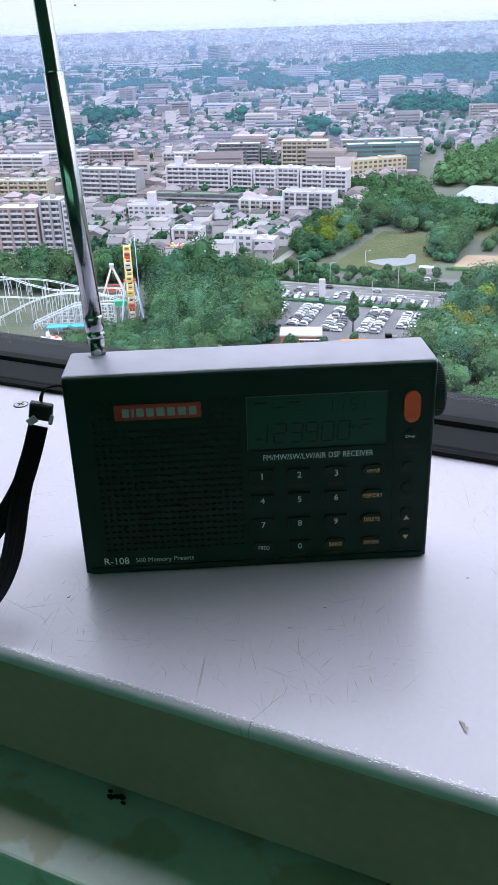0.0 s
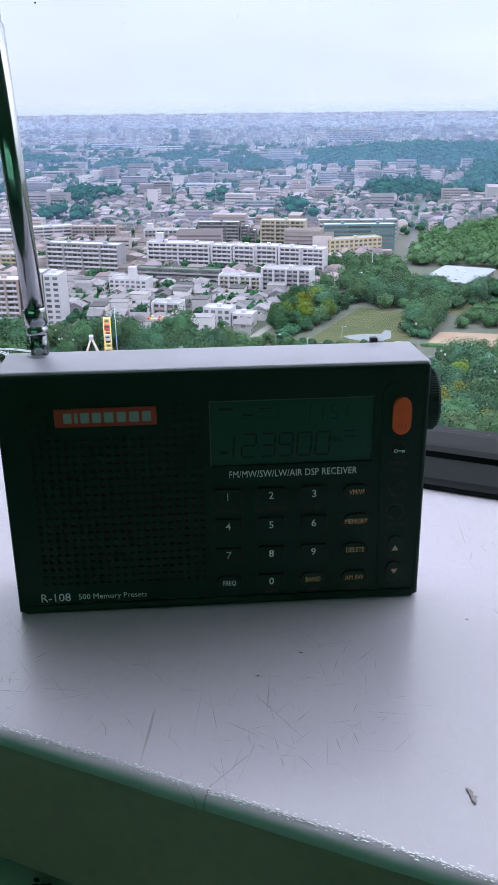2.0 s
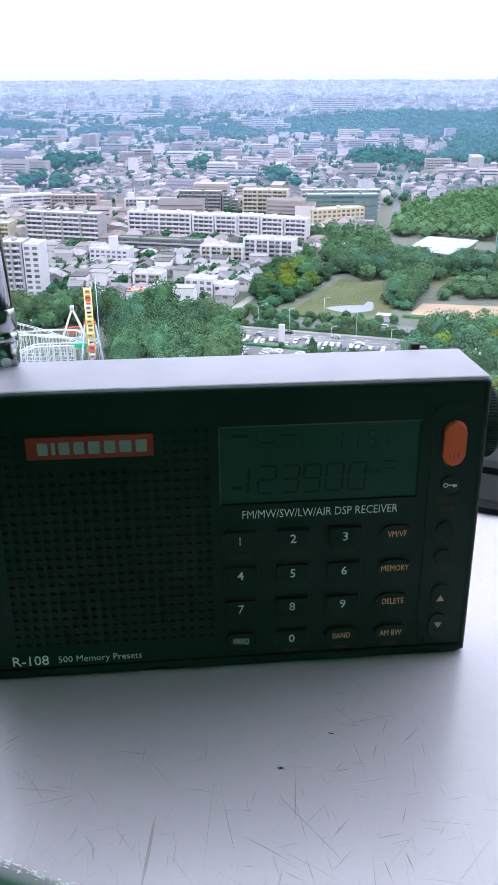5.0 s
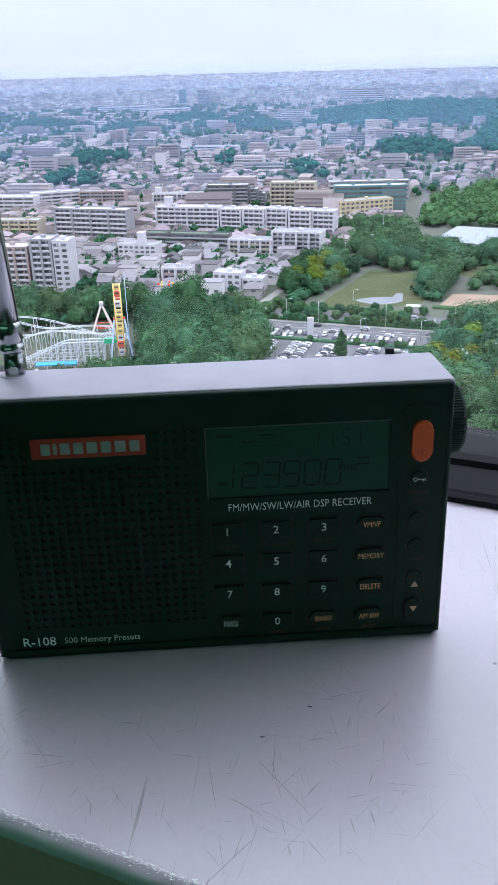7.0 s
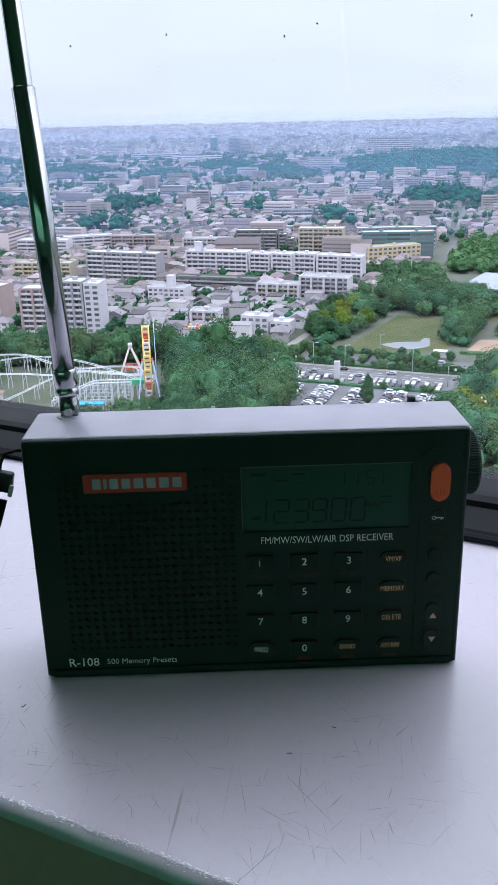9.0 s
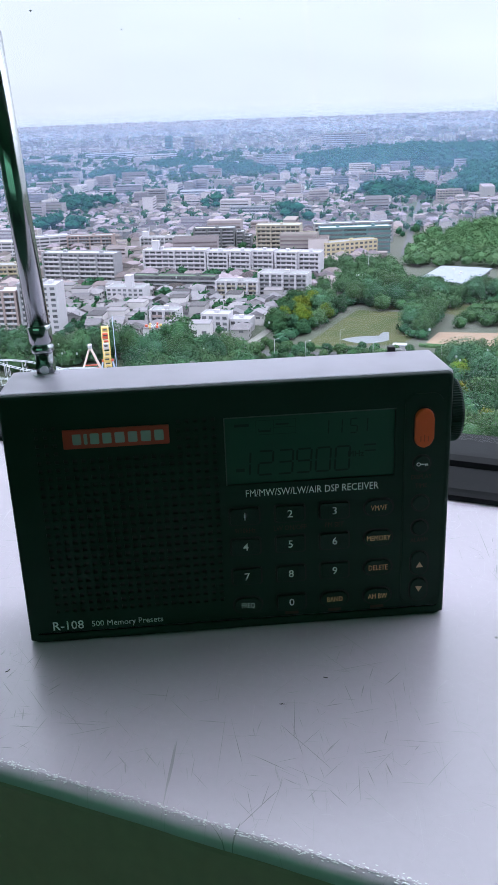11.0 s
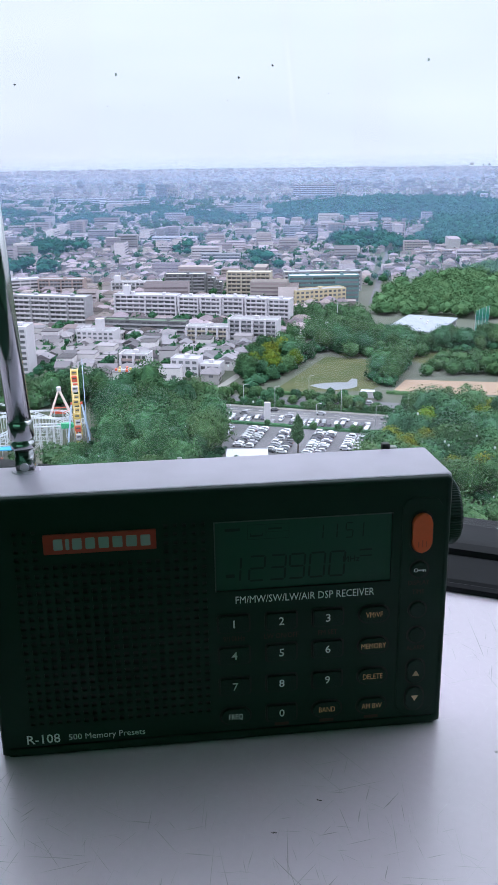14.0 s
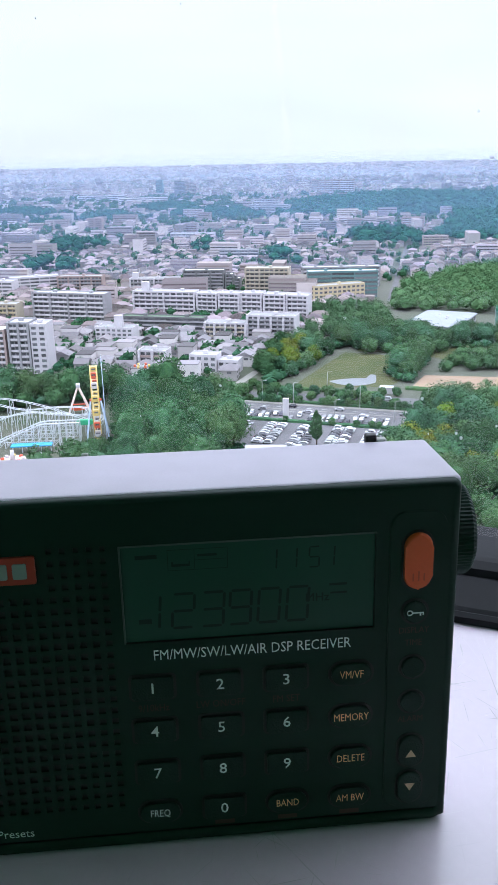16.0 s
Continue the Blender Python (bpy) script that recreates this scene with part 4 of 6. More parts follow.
def block(name, label, x, y, turn, w, h, d, floors, bays, wall, roof=None, parapet=None, style="balcony", segs=1, tower=None, fins=True, pane=GLASS):
    """An apartment block: x, y is the front left foot of its long front, turned by degrees; floors of balconies or windows."""
    parapet, roof = parapet or wall, roof or ROOFGREY
    ob = thing(name, label, "building", m=pose(x, y, GZ, 0, 0, turn))
    deep = 1.3 if style == "balcony" else 0.0
    part("wall", box(0, w, deep, d, 0, h), wall, ob)
    rf = part("roof", box(0.25, w - 0.25, deep + 0.2, d - 0.25, h, h + 0.12), roof, ob)
    bm = bmesh.new()
    for a in ((0, w, 0.0, 0.3), (0, w, d - 0.3, d), (0, 0.3, 0.3, d - 0.3), (w - 0.3, w, 0.3, d - 0.3)):
        box(*a, h + 0.001, h + 0.8, bm=bm)
    part("roof_edge", bm, wall, rf)
    fh, bw = h / floors, w / bays
    sw = w / segs
    if style == "balcony":
        pm = box_mesh("balcony", parapet, 0.15, sw - 0.15, 0, 0.2, 0, fh * 0.40)
        fm = box_mesh("balcony_floor", parapet, 0.15, sw - 0.15, 0.2, deep, -0.08, 0.08)
        wm = box_mesh("window", pane, 0, bw * 0.74, -0.12, 0, 0, fh * 0.56)
        for f in range(floors):
            for s in range(segs):
                bal = part_of("balcony", pm, None, ob, "", pose(s * sw, 0, f * fh))
                part_of("balcony_floor", fm, None, bal, "", pose(0, 0, 0.08))
            for b in range(bays):
                part_of("window", wm, None, ob, "", pose(b * bw + bw * 0.13, deep, f * fh + fh * 0.22))
        if fins:
            fin = box_mesh("dividing_wall", wall, -0.6, 0.6, -0.5, deep, 0, h + 0.8)
            for s in range(segs + 1):
                part_of("dividing_wall", fin, None, ob, "", pose(min(max(s * sw, 0.61), w - 0.61), 0, 0))
    elif style == "band":
        wm = box_mesh("window_band", pane, 0.4, sw - 0.4, -0.08, 0, 0, fh * 0.5)
        for f in range(floors):
            for s in range(segs):
                part_of("window_band", wm, None, ob, "", pose(s * sw, 0, f * fh + fh * 0.3))
    else:
        wm = box_mesh("window", pane, 0, bw * 0.6, -0.1, 0, 0, fh * 0.5)
        for f in range(floors):
            for b in range(bays):
                part_of("window", wm, None, ob, "", pose(b * bw + bw * 0.2, 0, f * fh + fh * 0.3))
    # end windows
    k = max(1, int(d / 5)) if y < 800 else 0
    em = box_mesh("end_window", pane, -0.06, 0.0, 0, 1.3, 0, fh * 0.45)
    for f in range(floors):
        for j in range(k):
            part_of("end_window", em, None, ob, "", pose(0, deep + (j + 0.5) * (d - deep) / k - 0.65, f * fh + fh * 0.3))
    if tower:
        tx, tw, th = tower
        part("stair_tower", box(tx, tx + tw, d * 0.35, d * 0.35 + tw, h, h + th), wall, ob)
    for j in range(max(1, int(w / 22))):
        px = (j + 0.6) * w / max(1, int(w / 22)) - 3
        part("roof_tank", box(px, px + 2.6, d * 0.5, d * 0.5 + 2.2, h + 0.12, h + 1.9, 0.2), wall, rf)
    c, s = math.cos(radians(turn)), math.sin(radians(turn))
    TAKEN.append([Vector((x + a * c - b * s, y + a * s + b * c)) for a, b in ((-3, -4), (w + 3, -4), (w + 3, d + 4), (-3, d + 4))])
    return ob


block("apartment_block", "grey six-storey apartment block with long balconies and white roof", -99.7, 615, -21, 56.4, 19.0, 12, 6, 14, GREY, ROOFWHITE, WHITE, segs=4)
block("apartment_block", "white six-storey apartment block with stair tower", -28.3, 612, -18, 46.5, 18.0, 12, 6, 10, WHITE, ROOFWHITE, segs=2, tower=(6, 4.5, 6.5))
x0, y0 = 16.8, 598.0
for i, dh in enumerate((0.0, 0.6, 0.9, 0.6, 0.2)):
    block("apartment_block", "white six-storey apartment block in a stepped row", x0 + 15.2 * i, y0 - 6.0 * i - (1.5 if i % 2 else 0), -22, 15.6, 17.2 + dh, 12, 6, 4, WHITE, ROOFWHITE, segs=1)
block("apartment_block", "low grey apartment row with dark green roof", -34.9, 567, -19, 58, 8.4, 9, 3, 15, DARKGREY, ROOFGREEN, GREY, segs=5, fins=False)
block("apartment_block", "pale four-storey apartment block with beige balconies", 18.7, 519, -17, 27, 11, 11, 4, 8, WHITE, ROOFGREY, BEIGE, segs=4)
block("apartment_block", "pale six-storey apartment block with railed balconies", 44.6, 512, -20, 31, 16, 12, 6, 8, WHITE, ROOFGREY, GREY, segs=4)
block("apartment_block", "white four-storey block with square rooftop tower", -48, 520, -18, 24, 10.5, 12, 4, 7, WHITE, ROOFGREY, style="window", tower=(11, 4.5, 7))
block("apartment_block", "greyish pink apartment block with grey balconies", -99, 752, -8, 40, 11.7, 12, 4, 12, PINK, ROOFGREY, GREY, segs=4)
block("apartment_block", "dark grey six-storey block with white roof line", 10, 724, -10, 35, 17, 13, 6, 10, DARKGREY, ROOFWHITE, GREY, segs=3)
block("apartment_block", "lower dark grey wing of a stepped block", 45.2, 718.4, -10, 7, 13.5, 13, 5, 2, DARKGREY, ROOFWHITE, GREY)
block("apartment_block", "lowest dark grey wing of a stepped block", 52.2, 717.2, -10, 6, 10, 13, 4, 2, DARKGREY, ROOFWHITE, GREY)
block("apartment_block", "beige seven-storey apartment block with pale balconies", 59.5, 688, -15, 36, 22, 14, 7, 9, BEIGE, ROOFWHITE, BEIGE, segs=3)
block("apartment_block", "lower beige wing of the apartment block", 94.5, 678.4, -15, 12, 15, 14, 5, 3, BEIGE, ROOFGREY, PINK)
block("apartment_block", "teal six-storey block with long window bands", 108, 668, -5, 55.5, 20, 14, 6, 12, TEAL, ROOFWHITE, style="band", segs=3)
block("apartment_block", "long grey block with flat white roof", 112, 722, -4, 67, 16.5, 12, 5, 18, GREY, ROOFWHITE, WHITE, segs=5)
block("apartment_block", "cream four-storey block with plain windows", 108.4, 640, 14, 43, 12.5, 12, 4, 11, CREAM, ROOFGREY, style="window")
block("apartment_block", "white block behind the long slabs", -36, 739, -10, 43, 9.6, 12, 3, 12, WHITE, ROOFGREY, GREY, segs=4, tower=(2, 5, 5))
block("school_building", "white school building with flat roof", -177, 739, -14, 45, 12, 14, 4, 13, WHITE, ROOFWHITE, style="band", segs=5)
block("school_building", "long white school wing with window bands", -139, 752, 14, 42, 11.5, 12, 4, 12, WHITE, ROOFWHITE, style="band", segs=5)
block("apartment_block", "yellowish four-storey block with balconies", -153, 618, -12, 44, 12, 13, 4, 12, BEIGE, ROOFGREY, CREAM, segs=6)
block("apartment_block", "tall white and dark blue tower block", -88, 452, -10, 12, 27.5, 14, 9, 4, GREY, ROOFWHITE, WHITE, segs=2)
block("apartment_block", "white side wing of a tower block", -75.8, 450, -10, 8.5, 26.5, 14, 9, 2, WHITE, ROOFWHITE, style="window")
block("apartment_block", "pinkish eight-storey apartment block with balconies", -112, 457, -10, 23, 23.5, 14, 8, 6, PINK, ROOFWHITE, WHITE, segs=3)
block("apartment_block", "pinkish apartment block with white balconies", -148, 485, -20, 22, 21, 14, 7, 6, PINK, ROOFWHITE, WHITE, segs=3)
block("apartment_block", "pinkish apartment block beside the trees", -172, 476, -20, 20, 19, 13, 6, 5, PINK, ROOFGREY, WHITE, segs=2)
block("low_block", "white three-storey house block with dark windows", 7.5, 440, -20, 15, 9.2, 10, 3, 4, WHITE, ROOFWHITE, style="window")
block("low_block", "white flat-roofed house beside the trees", 22.5, 436, -20, 11, 6.5, 10, 2, 3, WHITE, ROOFWHITE, style="window")
block("low_block", "pale pinkish three-storey block beside trees", -20, 452, -17, 16, 10, 10, 3, 4, WHITE, ROOFGREY, PINK, segs=2)
block("apartment_block", "long low grey apartment row with balconies", 54, 948, -10, 44, 9.5, 10, 3, 14, GREY, ROOFGREY, WHITE, segs=4)
block("apartment_block", "long low grey apartment row with balconies", 99, 940, -10, 44, 8.5, 10, 3, 14, GREY, ROOFGREY, WHITE, segs=4)
block("apartment_block", "brown five-storey block among far houses", 263, 1268, -12, 31, 15, 12, 5, 9, PINK, ROOFGREY, GREY, segs=3)
block("apartment_block", "reddish block with white roof houses round it", 345, 1262, -20, 32, 16, 12, 5, 9, PINK, ROOFGREY, WHITE, segs=3)
block("apartment_block", "reddish brown low block by the woods", 305, 1018, -10, 30, 11.5, 12, 4, 9, PINK, ROOFGREY, BEIGE, segs=3)
block("apartment_block", "long brown low block by the woods", 292, 926, 14, 112, 8.5, 11, 3, 28, PINK, ROOFGREY, GREY, segs=7)
block("apartment_block", "reddish brown seven-storey block", -125, 1352, -12, 24, 20, 12, 7, 7, PINK, ROOFGREY, PINK, segs=2)
block("apartment_block", "grey six-storey block among far houses", 186, 1212, -12, 26, 18, 12, 6, 8, GREY, ROOFGREY, WHITE, segs=3)
block("apartment_block", "grey six-storey block among far houses", 214, 1206, -12, 21, 17, 12, 6, 7, DARKGREY, ROOFGREY, GREY, segs=2)
block("apartment_block", "long white low block with window bands", 2, 1180, -14, 60, 9, 12, 3, 16, WHITE, ROOFWHITE, style="band", segs=4)
block("apartment_block", "far pinkish slab on the hill", 380, 2300, -14, 112, 40, 24, 8, 16, PINK, ROOFGREY, WHITE, segs=6)
block("apartment_block", "far pale block, broad and stepped", 148, 1600, -20, 76, 20, 22, 7, 14, GREY, ROOFWHITE, WHITE, segs=6)
block("apartment_block", "far pale block, upper steps", 158, 1604, -20, 46, 29, 16, 10, 9, GREY, ROOFWHITE, WHITE, segs=4)
block("tower_block", "far dark blue tower above the houses", -30, 2500, -12, 18, 43, 18, 12, 4, TEAL, ROOFGREY, style="band", segs=1)
block("tower_block", "far grey tower above the houses", 21, 2488, -12, 29, 40, 18, 11, 6, DARKGREY, ROOFGREY, GREY, segs=2)
block("tower_block", "far brownish tower above the houses", 50, 2346, -12, 29, 35, 18, 10, 6, PINK, ROOFGREY, BEIGE, segs=2)
block("school_building", "far long white building with window bands", -220, 2196, 10, 118, 17, 18, 4, 20, WHITE, ROOFWHITE, style="band", segs=6)
block("school_building", "far long white building with window bands", -113, 2067, 6, 115, 16, 18, 4, 20, WHITE, ROOFWHITE, style="band", segs=6)

# flat-roofed sports hall
hall = thing("sports_hall", "low sports hall with wide pale flat roof", "building", m=pose(172, 497, GZ, 0, 0, 57))
part("wall", box(0, 52, 0, 32, 0, 6.5), GREY, hall)
rf = part("roof", box(-1, 53, -1, 33, 6.5, 7.1, 0.15), mat("hall_roof_sheet", (0.27, 0.29, 0.33), rough=0.6, var=0.1, scale=0.1, fine=1.0, bump=0), hall, "pale blue-grey sheet roof")
for i in range(18):
    part("roof_rib", box(-0.8 + 3.08 * i, -0.65 + 3.08 * i, -0.8, 32.8, 7.1, 7.2), ROOFWHITE, rf)
for x, y in ((24, 12), (30, 13), (38, 20)):
    part("roof_vent", box(x, x + 1.6, y, y + 1.2, 7.1, 8.0, 0.1), WHITE, rf)
for i in range(9):
    part("window", box(2 + 5.6 * i, 6 + 5.6 * i, -0.1, 0.0, 3.2, 5.6), GLASS, hall)
for i in range(5):
    part("window", box(-0.1, 0.0, 2 + 5.8 * i, 6 + 5.8 * i, 3.2, 5.6), GLASS, hall)
TAKEN.append([Vector(p) for p in ((170, 500), (215, 560), (185, 585), (140, 530))])

# ---- small houses ----
HOUSE_WALL = mat("house_wall", (0.47, 0.44, 0.455), rough=0.85, var=0.06, scale=0.3, fine=2, rnd=0.4, bump=0)
HOUSE_ROOF = mat("house_roof", (0.17, 0.155, 0.17), rough=0.7, var=0.12, scale=0.4, fine=3, rnd=0.6, bump=0)


def make_house(kind, w, d, h):
    ob = thing("house", "small two-storey house with pale walls and grey roof", "house", group="houses of the town")
    part("wall", box(0, w, 0, d, 0, h), HOUSE_WALL, ob)
    bm = bmesh.new()
    e = 0.5
    if kind == "flat":
        box(-0.1, w + 0.1, -0.1, d + 0.1, h, h + 0.35, bm=bm)
    else:
        lo = [bm.verts.new(p) for p in ((-e, -e, h), (w + e, -e, h), (w + e, d + e, h), (-e, d + e, h))]
        inset = d / 2 if kind == "hip" else -e
        top = [bm.verts.new((inset if kind == "hip" else -e, d / 2, h + d * 0.26)), bm.verts.new((w - inset if kind == "hip" else w + e, d / 2, h + d * 0.26))]
        for f in ((lo[0], lo[1], top[1], top[0]), (lo[2], lo[3], top[0], top[1]), (lo[1], lo[2], top[1]), (lo[3], lo[0], top[0]), lo[::-1]):
            bm.faces.new(f)
    part("roof", bm, HOUSE_ROOF, ob)
    for fz in (0.9, 3.7):
        if fz + 1.3 < h:
            for x in (w * 0.15, w * 0.6):
                part("window", box(x, x + w * 0.22, -0.08, 0, fz, fz + 1.3), GLASS, ob)
    part("window", box(-0.08, 0, d * 0.3, d * 0.55, 3.6, 4.8), GLASS, ob)
    return ob


HOUSES = [make_house(k, w, d, h) for k, w, d, h in (("hip", 9, 8, 5.6), ("gable", 10, 7.5, 5.6), ("flat", 8, 8, 6.2), ("gable", 7.5, 9, 5.8), ("flat", 11, 9, 8.6), ("hip", 11, 9, 5.4))]
TOWN = [(-190, 470), (-70, 440), (-20, 425), (35, 418), (52, 440), (62, 490), (100, 540), (100, 600), (150, 625), (168, 660), (172, 720), (215, 752), (300, 835), (420, 860), (420, 1000), (-420, 1000), (-260, 640)]


def clear_of(x, y, m=0.0):
    return not any(inside(x, y, p) for p in TAKEN)


random.seed(31)
spots = []
y = 424.0
while y < 1000:
    pitch = 9.5 if y < 660 else 13.5
    x = -430 + random.uniform(0, 6)
    while x < 420:
        px, py = x + random.uniform(-1, 1), y + random.uniform(-1.2, 1.2) - 0.2 * x
        x += pitch + random.uniform(0, 3.0) + (6 if random.random() < 0.12 else 0)
        if inside(px, py, TOWN) and abs(px) < py * 0.42 + 20 and clear_of(px + 4, py + 4) and clear_of(px - 1, py) and clear_of(px + 9, py + 2):
            spots.append((px, py))
    y += pitch + 1.0
near = [p for p in spots if p[1] + 0.2 * p[0] < 640]
far = [p for p in spots if p[1] + 0.2 * p[0] >= 640]
for i, (px, py) in enumerate(near[:190]):
    src = HOUSES[random.randrange(6)]
    turn = -12 + random.choice((0, 90)) + random.uniform(-4, 4)
    m = pose(px, py, GZ, 0, 0, turn)
    if turn > 40:
        m = m @ pose(0, -8, 0)
    if i < 6:
        HOUSES[i].matrix_basis = m
    else:
        copy_thing(src, m)


def slope(x, y):
    """Height of the land: the plain, and the far rise under the horizon."""
    r = math.hypot(x, y)
    return 0.0 if r < 4200 else (r - 4200) * 0.074 if r < 4600 else 29.6 + (r - 4600) * 0.088


def town_mesh(name, label, places, seed, big=0.05, grow=1.0):
    """Many small houses too far off to count: one mesh of walls, one of roofs."""
    rnd = random.Random(seed)
    wv, wf, rv, rf = [], [], [], []
    for px, py in places:
        w, d, h = rnd.uniform(7, 12), rnd.uniform(7, 10), rnd.choice((3.4, 5.6, 5.8, 6.2))
        tall = rnd.random() < big
        if tall:
            w, d, h = rnd.uniform(14, 40), rnd.uniform(10, 15), rnd.uniform(9, 20)
        w, d = w * grow, d * grow
        foot = GZ + slope(px, py)
        a = radians(-12 + rnd.choice((0, 0, 90)) + rnd.uniform(-6, 6))
        c, s = math.cos(a), math.sin(a)

        def at(u, v, z):
            return (px + u * c - v * s, py + u * s + v * c, foot + z)
        k = len(wv)
        for z in (0, h):
            wv += [at(-w / 2, -d / 2, z), at(w / 2, -d / 2, z), at(w / 2, d / 2, z), at(-w / 2, d / 2, z)]
        wf += [(k, k + 1, k + 5, k + 4), (k + 1, k + 2, k + 6, k + 5), (k + 2, k + 3, k + 7, k + 6), (k + 3, k, k + 4, k + 7)]
        k = len(rv)
        if tall or rnd.random() < 0.3:
            rv += [at(-w / 2, -d / 2, h), at(w / 2, -d / 2, h), at(w / 2, d / 2, h), at(-w / 2, d / 2, h)]
            rf += [(k, k + 1, k + 2, k + 3)]
            if tall:
                j = len(wv)
                n = int(h / 3)
                for f in range(n):
                    z0 = f * 3 + 1.2
                    rv += [at(-w / 2 + 0.6, -d / 2 - 0.12, z0), at(w / 2 - 0.6, -d / 2 - 0.12, z0), at(w / 2 - 0.6, -d / 2 - 0.12, z0 + 1.2), at(-w / 2 + 0.6, -d / 2 - 0.12, z0 + 1.2)]
                    q = len(rv) - 4
                    rf += [(q, q + 1, q + 2, q + 3)]
        else:
            e = 0.5
            rv += [at(-w / 2 - e, -d / 2 - e, h), at(w / 2 + e, -d / 2 - e, h), at(w / 2 + e, d / 2 + e, h), at(-w / 2 - e, d / 2 + e, h), at(-w / 2 + d * 0.35, 0, h + d * 0.27), at(w / 2 - d * 0.35, 0, h + d * 0.27)]
            rf += [(k, k + 1, k + 5, k + 4), (k + 2, k + 3, k + 4, k + 5), (k + 1, k + 2, k + 5), (k + 3, k, k + 4)]
    ob = thing(name, label, "houses", kind="stuff")
    raw("walls", wv, wf, mat("far_house_wall", (0.396, 0.3465, 0.351), rough=0.9, var=0.05, scale=0.1, fine=0.5, island=0.5, bump=0), ob)
    raw("roofs", rv, rf, mat("far_house_roof", (0.19, 0.155, 0.165), rough=0.8, var=0.05, scale=0.1, fine=0.5, island=0.7, bump=0), ob)
    return ob


WOODS = [[(158, 590), (180, 660), (215, 715), (265, 745), (330, 820), (380, 830), (520, 830), (430, 660), (330, 560), (232, 565), (200, 585)],
         [(190, 1560), (300, 1500), (390, 1465), (630, 1500), (790, 1480), (800, 1640), (500, 1800), (240, 1740)],
         [(0, 1600), (90, 1540), (175, 1515), (170, 1600), (10, 1680)], [(-225, 1405), (-172, 1420), (-168, 1500), (-225, 1490)],
         [(335, 1060), (560, 960), (700, 1150), (640, 1420), (500, 1470), (410, 1250)], [(-330, 1120), (-240, 1100), (-230, 1150), (-320, 1170)],
         [(235, 1030), (335, 1020), (330, 1120), (225, 1130)], [(-60, 1800), (60, 1780), (60, 1860), (-60, 1880)], [(-360, 1750), (-230, 1730), (-220, 1800), (-350, 1820)],
         [(-150, 860), (-95, 850), (-95, 885), (-150, 895)], [(20, 1010), (70, 1000), (75, 1040), (20, 1045)], [(-155, 1560), (-60, 1490), (-50, 1560), (-140, 1640)],
         [(-160, 1035), (-120, 1020), (-80, 1085), (-90, 1125), (-150, 1090)], [(100, 860), (128, 850), (134, 900), (104, 905)]]
random.seed(77)
more = []
y = 1005.0
while y < 4600:
    pitch = 13 + (y - 1000) * 0.0085
    half = y * 0.42
    x = -half
    while x < half:
        px, py = x + random.uniform(-2, 2), y + random.uniform(-3, 3)
        x += pitch * random.uniform(0.85, 1.5)
        if random.random() < 0.84 and clear_of(px, py) and not any(inside(px, py, p) for p in WOODS):
            more.append((px, py))
    y += pitch * 1.15
town_mesh("distant_town", "crowded town of small pale houses with grey roofs", [p for p in far if not any(inside(*p, q) for q in WOODS)], 5, 0.03)
town_mesh("distant_town", "small pale houses behind the nearest streets", near[190:], 8, 0.0)
random.seed(78)
edge = []
for i in range(2600):
    a, r = radians(random.uniform(64, 116)), 4150 + 690 * math.sqrt(random.random())
    edge.append((r * math.cos(a), r * math.sin(a)))
town_mesh("distant_town", "farthest hazy buildings along the horizon", edge, 7, 0.01, 1.6)
town_mesh("distant_town", "far hazy town with blocks among the houses", more, 6, 0.10)

# ---- trees ----
LEAF = mat("leaf_green", (0.026, 0.072, 0.034), rough=0.8, scale=0.5, fine=4, two=(0.07, 0.145, 0.058), rnd=0.3, island=0.14, spec=0.1, bump=0)
LEAF2 = mat("leaf_yellow_green", (0.085, 0.135, 0.015), rough=0.8, scale=0.5, fine=4, two=(0.17, 0.19, 0.025), rnd=0.25, island=0.3, spec=0.1, bump=0)
# leaf green shifted to blue: haze over the far woods put into colour
HAZED_LEAF = mat("hazed_wood_leaf", (0.007, 0.058, 0.036), rough=0.8, scale=0.05, fine=0.6, two=(0.022, 0.11, 0.068), spec=0.1, island=0.12, bump=0)
BARK = mat("bark", (0.09, 0.07, 0.055), rough=0.95, scale=1, fine=8, bump=0)


